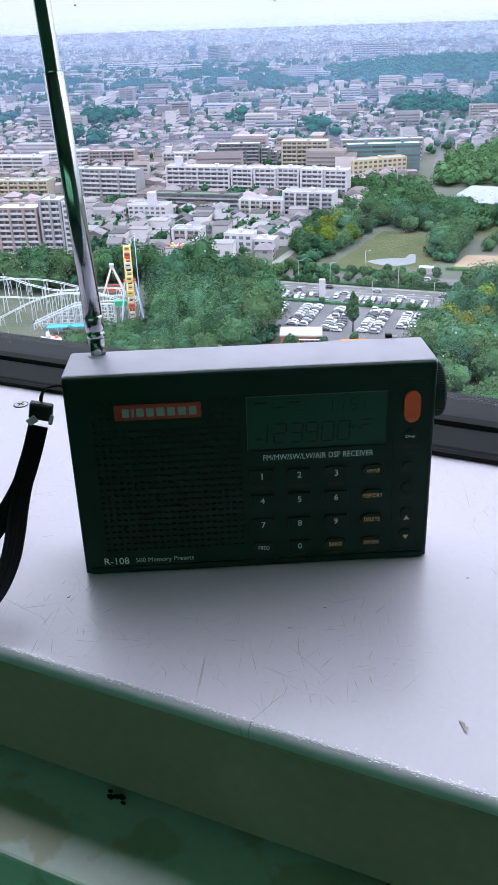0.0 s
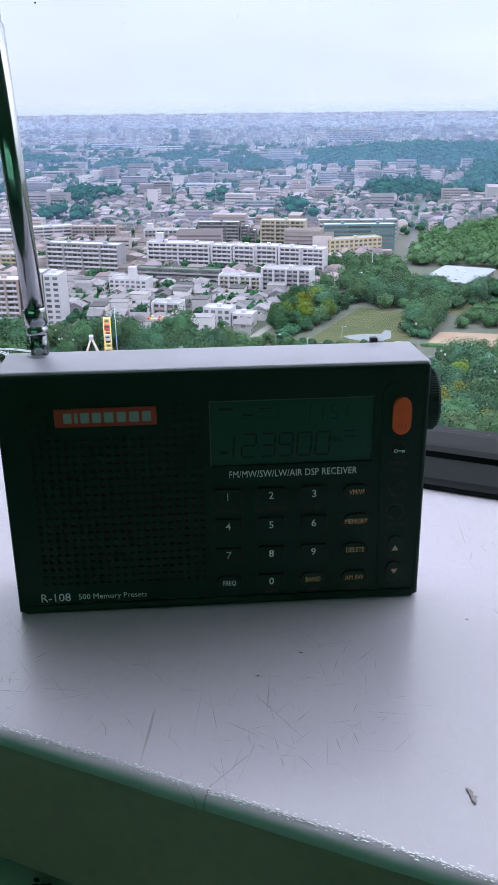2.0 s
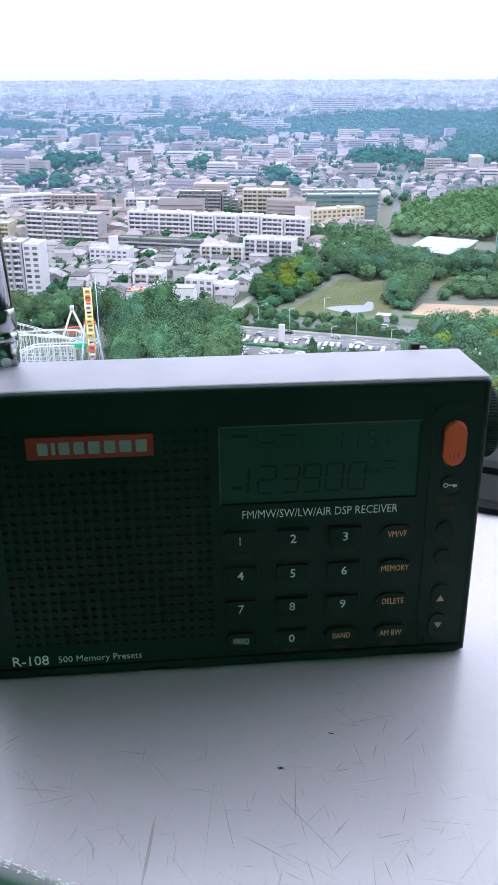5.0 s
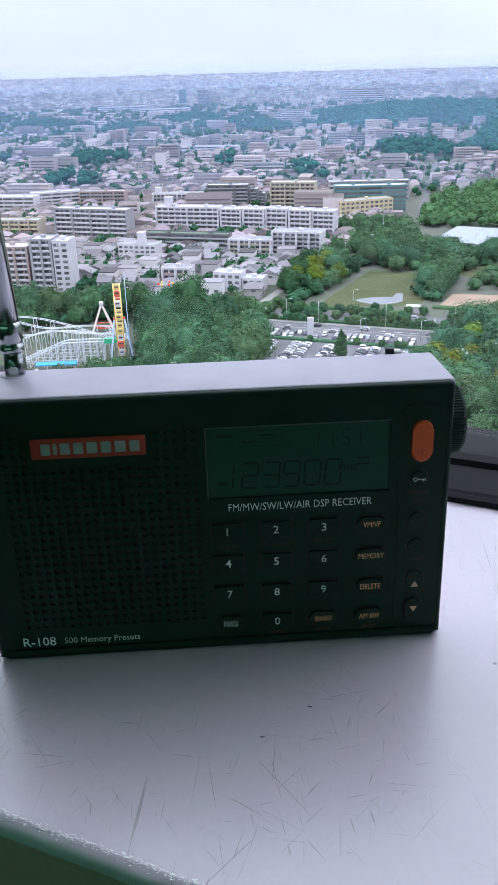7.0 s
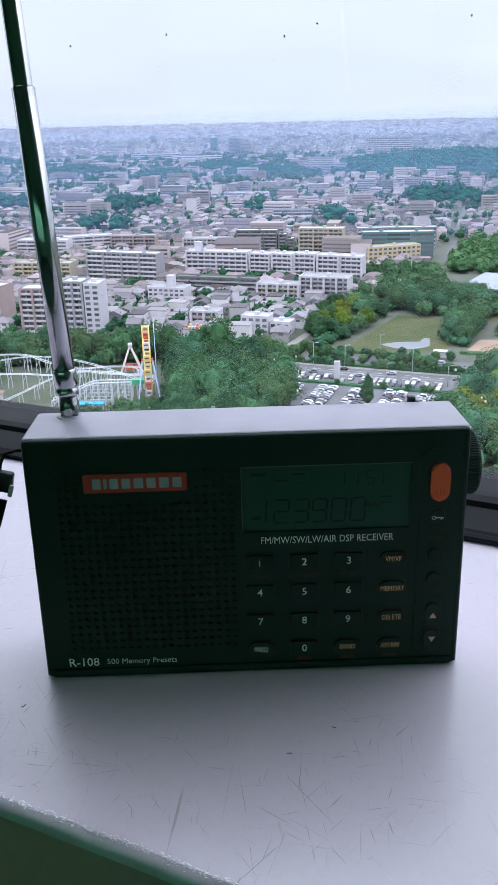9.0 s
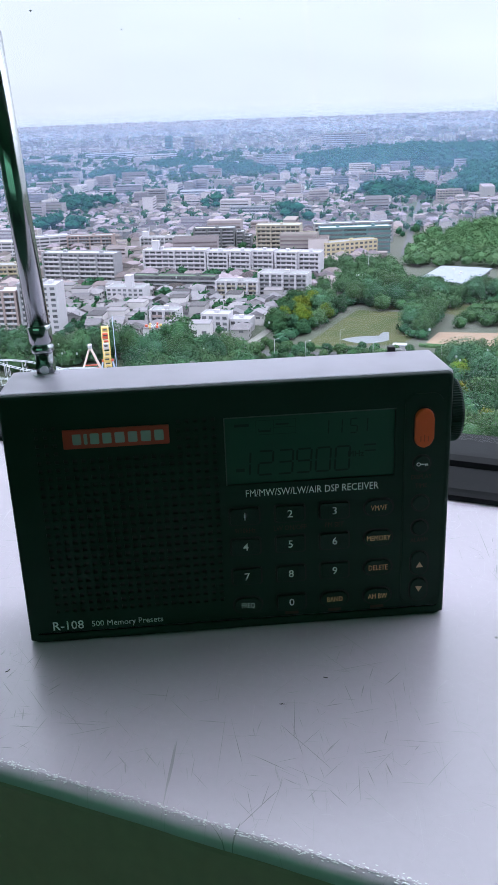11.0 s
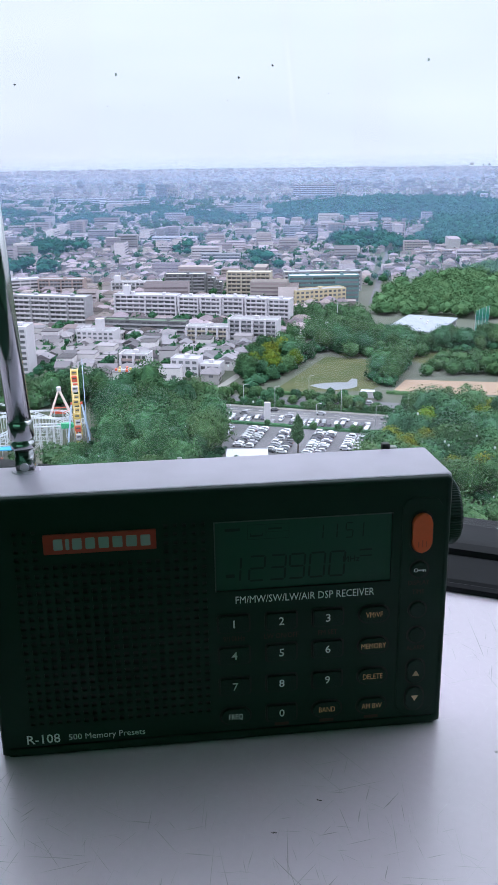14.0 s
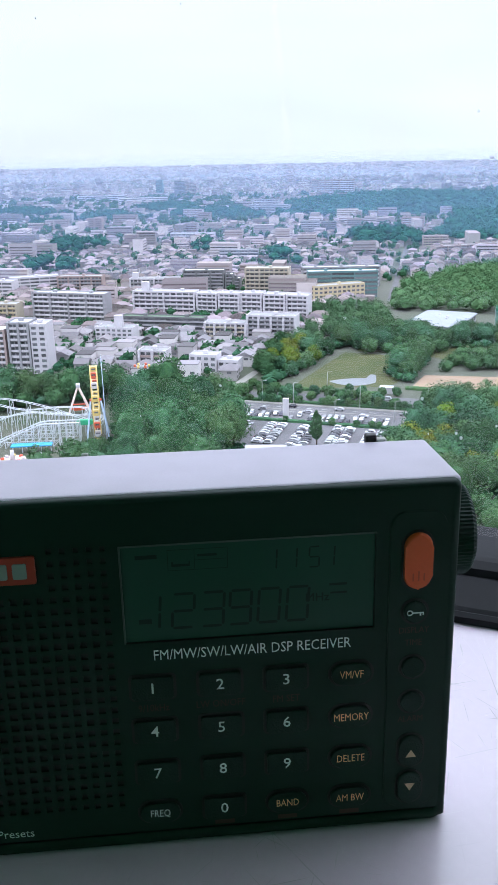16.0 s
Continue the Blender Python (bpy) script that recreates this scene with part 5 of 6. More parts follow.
def crown_data(rnd, height, radius, clumps=32, sprays=60, size=0.72, core=2):
    """Sprays of leaves on many small clumps, and a dark lumpy core."""
    v, f = [], []
    cz, rz = height * 0.56, height * 0.44
    for c in range(clumps):
        a, t = rnd.uniform(0, 2 * math.pi), rnd.uniform(-0.55, 1.0)
        q = math.sqrt(max(0, 1 - t * t)) * rnd.uniform(0.55, 0.98)
        centre = Vector((math.cos(a) * q * radius * 0.8, math.sin(a) * q * radius * 0.8, cz + t * rz * 0.8))
        cr = radius * rnd.uniform(0.26, 0.46)
        for s in range(sprays):
            d = Vector((rnd.gauss(0, 1), rnd.gauss(0, 1), rnd.gauss(0.25, 1))).normalized()
            p = centre + d * cr * rnd.uniform(0.75, 1.12)
            n = (d + Vector((rnd.gauss(0, 0.3), rnd.gauss(0, 0.3), rnd.gauss(0.15, 0.3)))).normalized()
            u = n.orthogonal().normalized()
            u.rotate(Matrix.Rotation(rnd.uniform(0, 6.28), 3, n))
            w = n.cross(u)
            r = size * rnd.uniform(0.6, 1.3)
            k = len(v)
            v += [p + u * r * 0.6, p + w * r * 0.45, p - u * r * 0.55, p - w * r * 0.4]
            f += [(k, k + 1, k + 2, k + 3)]
    bm = bmesh.new()
    bmesh.ops.create_icosphere(bm, subdivisions=core, radius=1)
    k = len(v)
    for q in bm.verts:
        b = 0.72 + 0.25 * noise.noise(q.co * 2.3 + Vector((radius * 7, height, 0)))
        v.append(Vector((q.co.x * radius * b, q.co.y * radius * b, cz + q.co.z * rz * b)))
    bm.verts.index_update()
    f += [tuple(k + q.index for q in g.verts) for g in bm.faces]
    bm.free()
    return [tuple(p) for p in v], f


def make_tree(seed, height, radius, leaf, label, cone=False):
    rnd = random.Random(seed)
    ob = thing("tree", label, "tree", group="trees of the park")
    bm = tube([(0, 0, 0), (rnd.uniform(-0.2, 0.2), rnd.uniform(-0.2, 0.2), height * 0.3), (0, 0, height * 0.72)], [0.32, 0.24, 0.08], 7)
    for k in range(5):
        a = k * 1.3 + rnd.uniform(0, 0.6)
        tube([(0, 0, height * (0.3 + 0.05 * k)), (math.cos(a) * radius * 0.4, math.sin(a) * radius * 0.4, height * (0.45 + 0.05 * k)), (math.cos(a) * radius * 0.7, math.sin(a) * radius * 0.7, height * (0.55 + 0.05 * k))], [0.14, 0.09, 0.03], 5, bm)
    part("trunk", bm, BARK, ob)
    v, f = crown_data(rnd, height, radius)
    if cone:
        v = [(x * max(0.12, 1.35 - z / height), y * max(0.12, 1.35 - z / height), z) for x, y, z in v]
    raw("crown", v, f, leaf, ob)
    return ob


TREES = [make_tree(s, h, r, m, lb) for s, h, r, m, lb in (
    (1, 14, 8.2, LEAF, "broad green leafy tree in the park"), (2, 12, 7.0, LEAF, "round green leafy tree in the park"), (3, 16, 8.2, LEAF, "tall dark green leafy tree in the wood"),
    (4, 10, 4.8, LEAF, "small green leafy tree in the park"), (5, 11, 6.0, LEAF2, "yellow-green leafy tree in the park"))]
FIR = make_tree(6, 17, 3.6, LEAF, "tall dark conifer in the parking lot", cone=True)
FIR.matrix_basis = pose(53.5, 308, GZ)
BUSH = make_tree(7, 4.5, 2.6, LEAF, "small round green street tree beside road")
placed = {}


def plant(src, x, y, s, turn):
    m = pose(x, y, GZ, 0, 0, turn) @ Matrix.Diagonal((s, s, s * random.uniform(0.9, 1.1), 1))
    if src.name not in placed:
        placed[src.name] = 1
        src.matrix_basis = m
        return
    ob = copy_thing(src, m)
    ob.matrix_basis = m


def grove(poly, pitch, kinds, seed, lo=0.85, hi=1.15, keep=1.0):
    random.seed(seed)
    xs0, xs1 = min(p[0] for p in poly), max(p[0] for p in poly)
    ys0, ys1 = min(p[1] for p in poly), max(p[1] for p in poly)
    count, y = 0, ys0
    while y < ys1:
        x = xs0 + random.uniform(0, pitch)
        while x < xs1:
            px, py = x + random.uniform(-0.3, 0.3) * pitch, y + random.uniform(-0.3, 0.3) * pitch
            x += pitch
            if inside(px, py, poly) and random.random() < keep:
                plant(TREES[random.choice(kinds)], px, py, random.uniform(lo, hi), random.uniform(0, 360))
                count += 1
        y += pitch * 0.9
    return count


total = 0
total += grove([(-26, 312), (-24, 400), (-2, 402), (24, 374), (26, 350), (22, 300), (8, 288), (-14, 296)], 10.0, (0, 0, 1, 2, 2), 41)
total += grove([(-125, 392), (-40, 384), (-22, 398), (-36, 408), (-125, 416)], 10.9, (0, 1, 2, 2), 42)
total += grove([(-46, 238), (26, 232), (26, 262), (10, 272), (10, 290), (-14, 298), (-26, 314), (-40, 304), (-40, 280), (-46, 268)], 9.7, (0, 1, 3, 1), 43, 0.6, 0.85)
total += grove([(72, 262), (70, 284), (86, 306), (104, 322), (120, 352), (150, 346), (170, 310), (150, 250), (100, 240)], 10.3, (0, 1, 2, 0, 1, 4), 45)
total += grove([(46, 402), (56, 412), (92, 474), (84, 494), (64, 500), (44, 440)], 10.3, (0, 1, 4, 4, 3), 46, 0.7, 1.0)
total += grove([(108, 402), (117, 400), (128, 418), (140, 440), (136, 456), (124, 450), (114, 424)], 9.4, (0, 1, 2), 47, 0.7, 0.9)
total += grove([(90, 484), (140, 466), (250, 480), (250, 505), (180, 500), (150, 515), (100, 508)], 11.6, (0, 1, 3, 2), 48, 0.7, 1.0)
random.seed(52)
for i in range(52):
    for k, pr, lo in ((366.2, 0.7, 0.5), (371, 0.35, 0.8), (378, 0.3, 0.8), (336.8, 0.25, 0.35), (387, 0.5, 0.5)):
        if random.random() < pr:
            px, py = by_road(-120 + 2.3 * i + random.uniform(-1, 1), k + random.uniform(-0.8, 0.8))
            plant(BUSH, px, py, random.uniform(lo, lo + 0.45), random.uniform(0, 360))
for x, y in ((52, 296), (40, 292), (27, 306), (28, 292), (46, 277), (60, 274), (33, 281)):
    plant(BUSH, x, y, random.uniform(0.7, 1.1), random.uniform(0, 360))


def wood_mesh(name, label, polys, pitch, seed, h, r, rise=0.0, sprays=10, clumps=12, leaf=None):
    """Woods too far off to count: crowns of sprays joined into one mesh, on rising ground."""
    rnd = random.Random(seed)
    stock = [crown_data(random.Random(seed * 10 + k), h, r, clumps, sprays, size=r * (0.3 if sprays < 12 else 0.16)) for k in range(4)]
    v, f = [], []
    for poly in polys:
        xs0, xs1 = min(p[0] for p in poly), max(p[0] for p in poly)
        ys0, ys1 = min(p[1] for p in poly), max(p[1] for p in poly)
        y = ys0
        while y < ys1:
            x = xs0 + rnd.uniform(0, pitch)
            while x < xs1:
                px, py = x + rnd.uniform(-0.35, 0.35) * pitch, y + rnd.uniform(-0.35, 0.35) * pitch
                x += pitch
                if inside(px, py, poly):
                    s = rnd.uniform(0.75, 1.25)
                    a = rnd.uniform(0, 6.28)
                    c, sn = math.cos(a) * s, math.sin(a) * s
                    u, w = (px - xs0) / (xs1 - xs0), (py - ys0) / (ys1 - ys0)
                    up = rise * (4 * u * (1 - u)) ** 0.6 * min(1, w * 2.0) + rise * 0.15 * noise.noise((px * 0.012, py * 0.012, 2))
                    k = len(v)
                    cv, cf = stock[rnd.randrange(4)]
                    v += [(px + p[0] * c - p[1] * sn, py + p[0] * sn + p[1] * c, GZ + up + p[2] * s - h * 0.2) for p in cv]
                    f += [tuple(k + q for q in g) for g in cf]
            y += pitch
    ob = raw(name, v, f, leaf or mat("wood_leaf", (0.016, 0.058, 0.03), rough=0.8, scale=0.05, fine=0.6, two=(0.042, 0.105, 0.05), spec=0.1, island=0.16, bump=0))
    tagged(ob, label, "wood", kind="stuff")


UNDER = [[(-26, 312), (-24, 400), (-2, 402), (24, 374), (26, 350), (22, 300), (8, 288), (-14, 296)], [(-125, 392), (-40, 384), (-22, 398), (-36, 408), (-125, 416)],
         [(-46, 238), (26, 232), (26, 262), (10, 272), (10, 290), (-14, 298), (-26, 314), (-40, 304), (-40, 280), (-46, 268)], [(72, 250), (70, 284), (86, 306), (104, 322), (120, 352), (150, 346), (170, 310), (150, 240)],
         [(46, 402), (56, 412), (92, 474), (84, 494), (64, 500), (44, 440)], [(90, 484), (140, 466), (250, 480), (250, 505), (180, 500), (150, 515), (100, 508)], [(108, 402), (117, 400), (128, 418), (140, 440), (136, 456), (124, 450), (114, 424)]]
wood_mesh("park_trees", "rows of green park trees too many to count", [[(104, 468), (140, 456), (168, 470), (174, 486), (156, 500), (114, 496)], [(140, 420), (186, 408), (198, 432), (160, 444)], [(142, 505), (152, 500), (146, 540), (132, 530)], [(-128, 378), (-52, 380), (-52, 391), (-128, 394)], [(-62, 294), (-30, 288), (-28, 303), (-60, 305)], [(-128, 294), (-100, 290), (-98, 304), (-128, 308)], [(66, 226), (112, 222), (150, 252), (100, 262), (72, 262)], [(-125, 255), (-76, 250), (-76, 276), (-125, 290)], [(84, 500), (104, 512), (148, 540), (152, 600), (108, 620), (92, 560)], [(178, 405), (172, 378), (250, 360), (260, 430), (190, 440)], [(142, 420), (180, 412), (190, 440), (150, 448)]], 10.5, 12, 11, 5.6, sprays=20, clumps=20, leaf=LEAF)
wood_mesh("undergrowth", "low green bushes under the park trees", UNDER, 6.0, 9, 6, 4.2, sprays=9, clumps=10)
wood_mesh("woods", "dense green woods beside the town", [WOODS[0]], 11.5, 1, 11, 7.2, rise=4, sprays=18, clumps=18, leaf=LEAF)
wood_mesh("wooded_hill", "dark wooded hill beyond the town", [WOODS[1]], 16, 2, 13, 10, rise=23, sprays=7, clumps=10, leaf=HAZED_LEAF)
wood_mesh("distant_woods", "dark clumps of trees among the far houses", WOODS[2:4] + WOODS[5:], 15, 3, 13, 9, rise=8, sprays=7, clumps=10, leaf=HAZED_LEAF)
wood_mesh("distant_woods", "far green woods on rising ground", [WOODS[4]], 16, 4, 14, 9, rise=10, sprays=7, clumps=10, leaf=HAZED_LEAF)
# garden trees scattered between the houses
random.seed(61)
scatter = []
while len(scatter) < 4600:
    py = 430 + 1900 * random.random() ** 0.95
    px = random.uniform(-0.42, 0.40) * py
    if (inside(px, py, TOWN) or py > 1000) and clear_of(px, py) and noise.noise((px * 0.011, py * 0.007, 4)) > random.uniform(-0.55, 0.3):
        scatter.append((px, py))
stock = [crown_data(random.Random(900 + k), 7, 3.4, 7, 6, size=1.2, core=1) for k in range(4)]
v, f = [], []
for i, (px, py) in enumerate(scatter):
    s = random.uniform(0.7, 1.5) * (1 + max(0, py - 900) / 1500)
    k = len(v)
    cv, cf = stock[i % 4]
    v += [(px + p[0] * s, py + p[1] * s, GZ + p[2] * s - 0.8) for p in cv]
    f += [tuple(k + q for q in g) for g in cf]
ob = raw("garden_trees", v, f, MATS["wood_leaf"])
tagged(ob, "small green garden trees between the houses", "trees", kind="stuff")



def hedge(label, s0, s1, k, w, h, seed):
    """A clipped hedge beside the road, with a lumpy top."""
    rnd = random.Random(seed)
    v, f = [], []
    n = int((s1 - s0) / 1.2)
    for i in range(n + 1):
        s = s0 + (s1 - s0) * i / n
        for dk, z in ((-w, 0), (-w, h * 0.7), (-w * 0.4, h), (w * 0.4, h), (w, h * 0.7), (w, 0)):
            x, y = by_road(s + rnd.uniform(-0.2, 0.2), k + dk + rnd.uniform(-0.15, 0.15))
            v.append((x, y, GZ + z * rnd.uniform(0.75, 1.2)))
    for i in range(n):
        for j in range(5):
            a = 6 * i + j
            f.append((a, a + 1, a + 7, a + 6))
    tagged(raw("hedge", v, f, LEAF), label, "hedge", group="hedges along the road")


hedge("long low green hedge beside the parking lot", -112, -36, 336.8, 0.9, 1.3, 3)
hedge("long low green hedge along the pavement", -170, 60, 365.8, 1.0, 1.4, 4)
hedge("green hedge along the sports field", -110, -56, 388.2, 0.9, 1.6, 5)
hedge("green hedge along the sand field", -46, 10, 401.0, 0.9, 1.6, 6)

# ---- parked cars ----
CARWHITE = mat("car_paint", (0.42, 0.43, 0.46), rough=0.25, var=0.04, scale=1, rnd=0.45, bump=0)
CARDARK = mat("car_paint_dark", (0.05, 0.055, 0.07), rough=0.25, var=0.04, scale=1, rnd=0.5, bump=0)
TYRE = mat("tyre", (0.02, 0.02, 0.02), rough=0.9, bump=0)
LAMP = mat("red_lamp", (0.4, 0.02, 0.02), rough=0.3, bump=0)


def make_car(paint, label, tall):
    ob = thing("car", label, "car", group="cars in the parking lot")
    h = 1.75 if tall else 1.42
    side = [(-2.1, 0.35), (2.1, 0.35), (2.15, 0.75), (1.95, 0.92), (1.15, 0.98), (0.55, h), (-1.55 if tall else -1.2, h), (-1.95, 0.95), (-2.15, 0.85)]
    part("body", prism(side, -0.82, 0.82, 0.08, 1), paint, ob)
    glass = [(1.0, 1.0), (0.5, h - 0.12), (-1.4 if tall else -1.1, h - 0.12), (-1.75, 1.0)]
    part("side_windows", prism(glass, -0.84, 0.84), GLASS, ob)
    part("windscreen", box(0.62, 1.08, -0.66, 0.66, 1.02, h - 0.2), GLASS, ob)
    for x in (-1.35, 1.35):
        for y in (-0.78, 0.78):
            part("wheel", tube([(x, y - 0.1, 0.32), (x, y + 0.1, 0.32)], 0.32, 10), TYRE, ob)
    for y in (-0.6, 0.6):
        part("tail_lamp", box(-2.17, -2.12, y - 0.12, y + 0.12, 0.75, 0.9), LAMP, ob)
    return ob


CARS = [make_car(CARWHITE, "pale parked car on grey asphalt", False), make_car(CARWHITE, "pale parked van on grey asphalt", True), make_car(CARDARK, "dark parked car on grey asphalt", False)]
used = set()
random.seed(71)


def park(x, y, turn):
    i = random.choice((0, 0, 0, 1, 1, 2, 2))
    m = pose(x, y, GZ + 0.06, 0, 0, turn + (180 if random.random() < 0.5 else 0) + random.uniform(-2, 2))
    if i not in used:
        used.add(i)
        CARS[i].matrix_basis = m
    else:
        copy_thing(CARS[i], m)


for centre, k0, n in ((-91.5, 307, 10), (-77, 303.5, 11), (-62.5, 305, 11), (-49, 313, 7)):
    for side in (-2.35, 2.35):
        for j in range(n):
            if random.random() < 0.9:
                park(*by_road(centre + side + random.uniform(-0.2, 0.2), k0 + 2.65 * j), -22.5)
for j in range(6):
    park(*by_road(-104, 316 + 2.65 * j), -22.5)
for k in (341.0, 345.8):
    for j in range(24):
        if random.random() < 0.72:
            park(*by_road(-110 + 2.75 * j, k), 67.5)
for s, k in ((-104, 351), (-92, 358.5), (-83, 351.2), (-70, 358.2), (-58, 350.8), (-41, 357), (-88, 376), (-52, 380), (-95, 374)):
    park(*by_road(s, k), -22.5)

# ---- lamps, masts, low houses by the lot ----
POST = mat("grey_post", (0.4, 0.41, 0.42), rough=0.5, metal=0.3, bump=0)


def street_lamp(x, y, h, arm=1.8):
    ob = thing("street_lamp", "slim grey street lamp beside the road", "street lamp", group="street lamps", m=pose(x, y, GZ))
    part("post", tube([(0, 0, 0), (0, 0, h)], [0.16, 0.09], 8), POST, ob)
    part("arm", tube([(0, 0, h - 0.1), (arm * 0.6, 0, h + 0.2), (arm, 0, h + 0.2)], 0.07, 6), POST, ob)
    part("lamp_head", box(arm - 0.3, arm + 0.5, -0.2, 0.2, h + 0.12, h + 0.32, 0.06), WHITE, ob)


for x, y, h in [(*by_road(s, k), h) for s, k, h in ((-93, 364.5, 10), (-62, 364.5, 11), (-32, 364.5, 11), (-108, 364.5, 10), (-70, 347.5, 8), (-44, 347.5, 9), (-82, 388, 10))]:
    street_lamp(x, y, h)
sign = thing("sign_pillar", "white square pillar standing in the parking lot", "pillar", m=pose(47, 349, GZ))
part("pillar", box(-1.3, 1.3, -0.7, 0.7, 0, 9.5, 0.1), WHITE, sign)
part("pillar_foot", box(-1.7, 1.7, -1, 1, 0, 0.6, 0.1), PALE, sign)
shed = thing("shed", "small white shed beside the sand field", "shed", m=pose(97, 383, GZ, 0, 0, -20))
part("wall", box(0, 6, 0, 4, 0, 2.8), WHITE, shed)
part("roof", box(-0.3, 6.3, -0.3, 4.3, 2.8, 3.05), ROOFWHITE, shed)
part("door", box(2, 3, -0.06, 0, 0, 2.1), GREY, shed)
shed = thing("shed", "white park house among the trees", "shed", m=pose(113, 548, GZ, 0, 0, -10))
part("wall", box(0, 9, 0, 7, 0, 5), WHITE, shed)
part("roof", box(-0.3, 9.3, -0.3, 7.3, 5, 5.3), ROOFWHITE, shed)
part("window", box(1, 4, -0.06, 0, 2, 3.4), GLASS, shed)
net = thing("ball_net", "tall green ball-stop net on poles", "net", m=pose(209, 529, GZ, 0, 0, 47))
NET = mat("green_net", (0.03, 0.25, 0.2), rough=0.8, scale=1, bump=0)
for i in range(5):
    part("pole", tube([(i * 6, 0, 0), (i * 6, 0, 14)], 0.15, 6), POST, net)
bm = bmesh.new()
for i in range(49):
    box(i * 0.5 - 0.04, i * 0.5 + 0.04, -0.02, 0.02, 0.3, 13.8, bm=bm)
for i in range(27):
    box(0, 24, -0.02, 0.02, 0.3 + i * 0.5, 0.38 + i * 0.5, bm=bm)
part("mesh_panel", bm, NET, net)
mast = thing("radio_mast", "thin grey mast above the treetops", "mast", m=pose(124, 562, GZ))
part("post", tube([(0, 0, 0), (0, 0, 17)], [0.25, 0.1], 8), POST, mast)
part("crossbar", box(-0.8, 0.8, -0.05, 0.05, 15.5, 15.7), POST, mast)

TILE_ORANGE = mat("orange_roof_tiles", (0.5, 0.22, 0.06), rough=0.8, var=0.15, scale=0.6, fine=3, bump=0)
cafe = thing("orange_roof_house", "house with broad orange hipped roof and white porch", "house", m=pose(39, 271, GZ, 0, 0, -12))
part("wall", box(0, 21, 5, 17, 0, 4.2), WHITE, cafe)


def hip(x0, x1, y0, y1, z, rise):
    bm = bmesh.new()
    lo = [bm.verts.new(p) for p in ((x0, y0, z), (x1, y0, z), (x1, y1, z), (x0, y1, z))]
    d = (y1 - y0) / 2
    top = [bm.verts.new((x0 + d * 0.8, y0 + d, z + rise)), bm.verts.new((x1 - d * 0.8, y0 + d, z + rise))]
    for fc in ((lo[0], lo[1], top[1], top[0]), (lo[2], lo[3], top[0], top[1]), (lo[1], lo[2], top[1]), (lo[3], lo[0], top[0]), lo[::-1]):
        bm.faces.new(fc)
    return bm


rf = part("roof", hip(3, 22.5, 3, 18.5, 4.2, 3.2), TILE_ORANGE, cafe)
part("side_roof", hip(-3, 7, -2, 16, 3.4, 2.0), TILE_ORANGE, cafe)
for i in range(5):
    part("porch_post", box(9 + 2.6 * i, 9.3 + 2.6 * i, 3.4, 3.7, 0, 4.2), WHITE, cafe)
for i in range(4):
    part("window", box(9.6 + 2.6 * i, 11.2 + 2.6 * i, 4.9, 5.0, 0.6, 3.2), GLASS, cafe)
part("porch_gable", prism([(12, 4.2), (19, 4.2), (15.5, 6.0)], 2.4, 6), TILE_ORANGE, cafe)
shop = thing("shop", "low shop with white roof edge and orange front", "shop", m=pose(24.5, 296, GZ, 0, 0, -8))
part("wall", box(0, 15, 0, 8, 0, 4), mat("orange_front", (0.6, 0.26, 0.09), rough=0.8, scale=1, bump=0), shop)
part("roof", box(-0.4, 15.4, -1.2, 8.4, 4, 4.6, 0.1), ROOFWHITE, shop)
for i in range(4):
    part("window", box(7.2 + 1.9 * i, 8.7 + 1.9 * i, -0.08, 0, 0.4, 3.0), GLASS, shop)
part("awning", box(7, 15, -2.4, -1.2, 3.0, 3.2), mat("lilac_awning", (0.5, 0.45, 0.55), rough=0.8, bump=0), shop)

# ---- the fairground ----
FRAME = mat("white_steel", (0.522, 0.54, 0.576), rough=0.5, var=0.05, scale=1, bump=0)
BLUE = mat("blue_cover", (0.04, 0.3, 0.55), rough=0.5, bump=0, scale=1)
YELLOW = mat("yellow_cabin", (0.62, 0.45, 0.14), rough=0.4, bump=0, scale=1)
REDP = mat("red_cabin", (0.6, 0.1, 0.05), rough=0.4, bump=0, scale=1)
PALEBLUE = mat("pale_blue_steel", (0.45, 0.55, 0.75), rough=0.5, bump=0, scale=1)

coaster = thing("roller_coaster", "white steel roller coaster on lattice trusses", "roller coaster", m=pose(0, 0, GZ))


def track(pts):
    """Two rails and sleepers along points, in smooth steps."""
    pts = [Vector(p) for p in pts]
    fine = []
    for i in range(len(pts) - 1):
        p0, p1, p2, p3 = pts[max(i - 1, 0)], pts[i], pts[i + 1], pts[min(i + 2, len(pts) - 1)]
        for s in range(6):
            t = s / 6
            fine.append(0.5 * ((2 * p1) + (p2 - p0) * t + (2 * p0 - 5 * p1 + 4 * p2 - p3) * t * t + (3 * p1 - p0 - 3 * p2 + p3) * t ** 3))
    fine.append(pts[-1])
    bm = bmesh.new()
    sides = []
    for k in (-0.75, 0.75):
        rail_pts = []
        for i, p in enumerate(fine):
            d = fine[min(i + 1, len(fine) - 1)] - fine[max(i - 1, 0)]
            q = Vector((-d.y, d.x, 0)).normalized()
            rail_pts.append(p + q * k)
        sides.append(rail_pts)
        tube(rail_pts, 0.17, 5, bm)
    for a, b in zip(*sides):
        tube([a, b], 0.1, 4, bm)
    return bm, fine


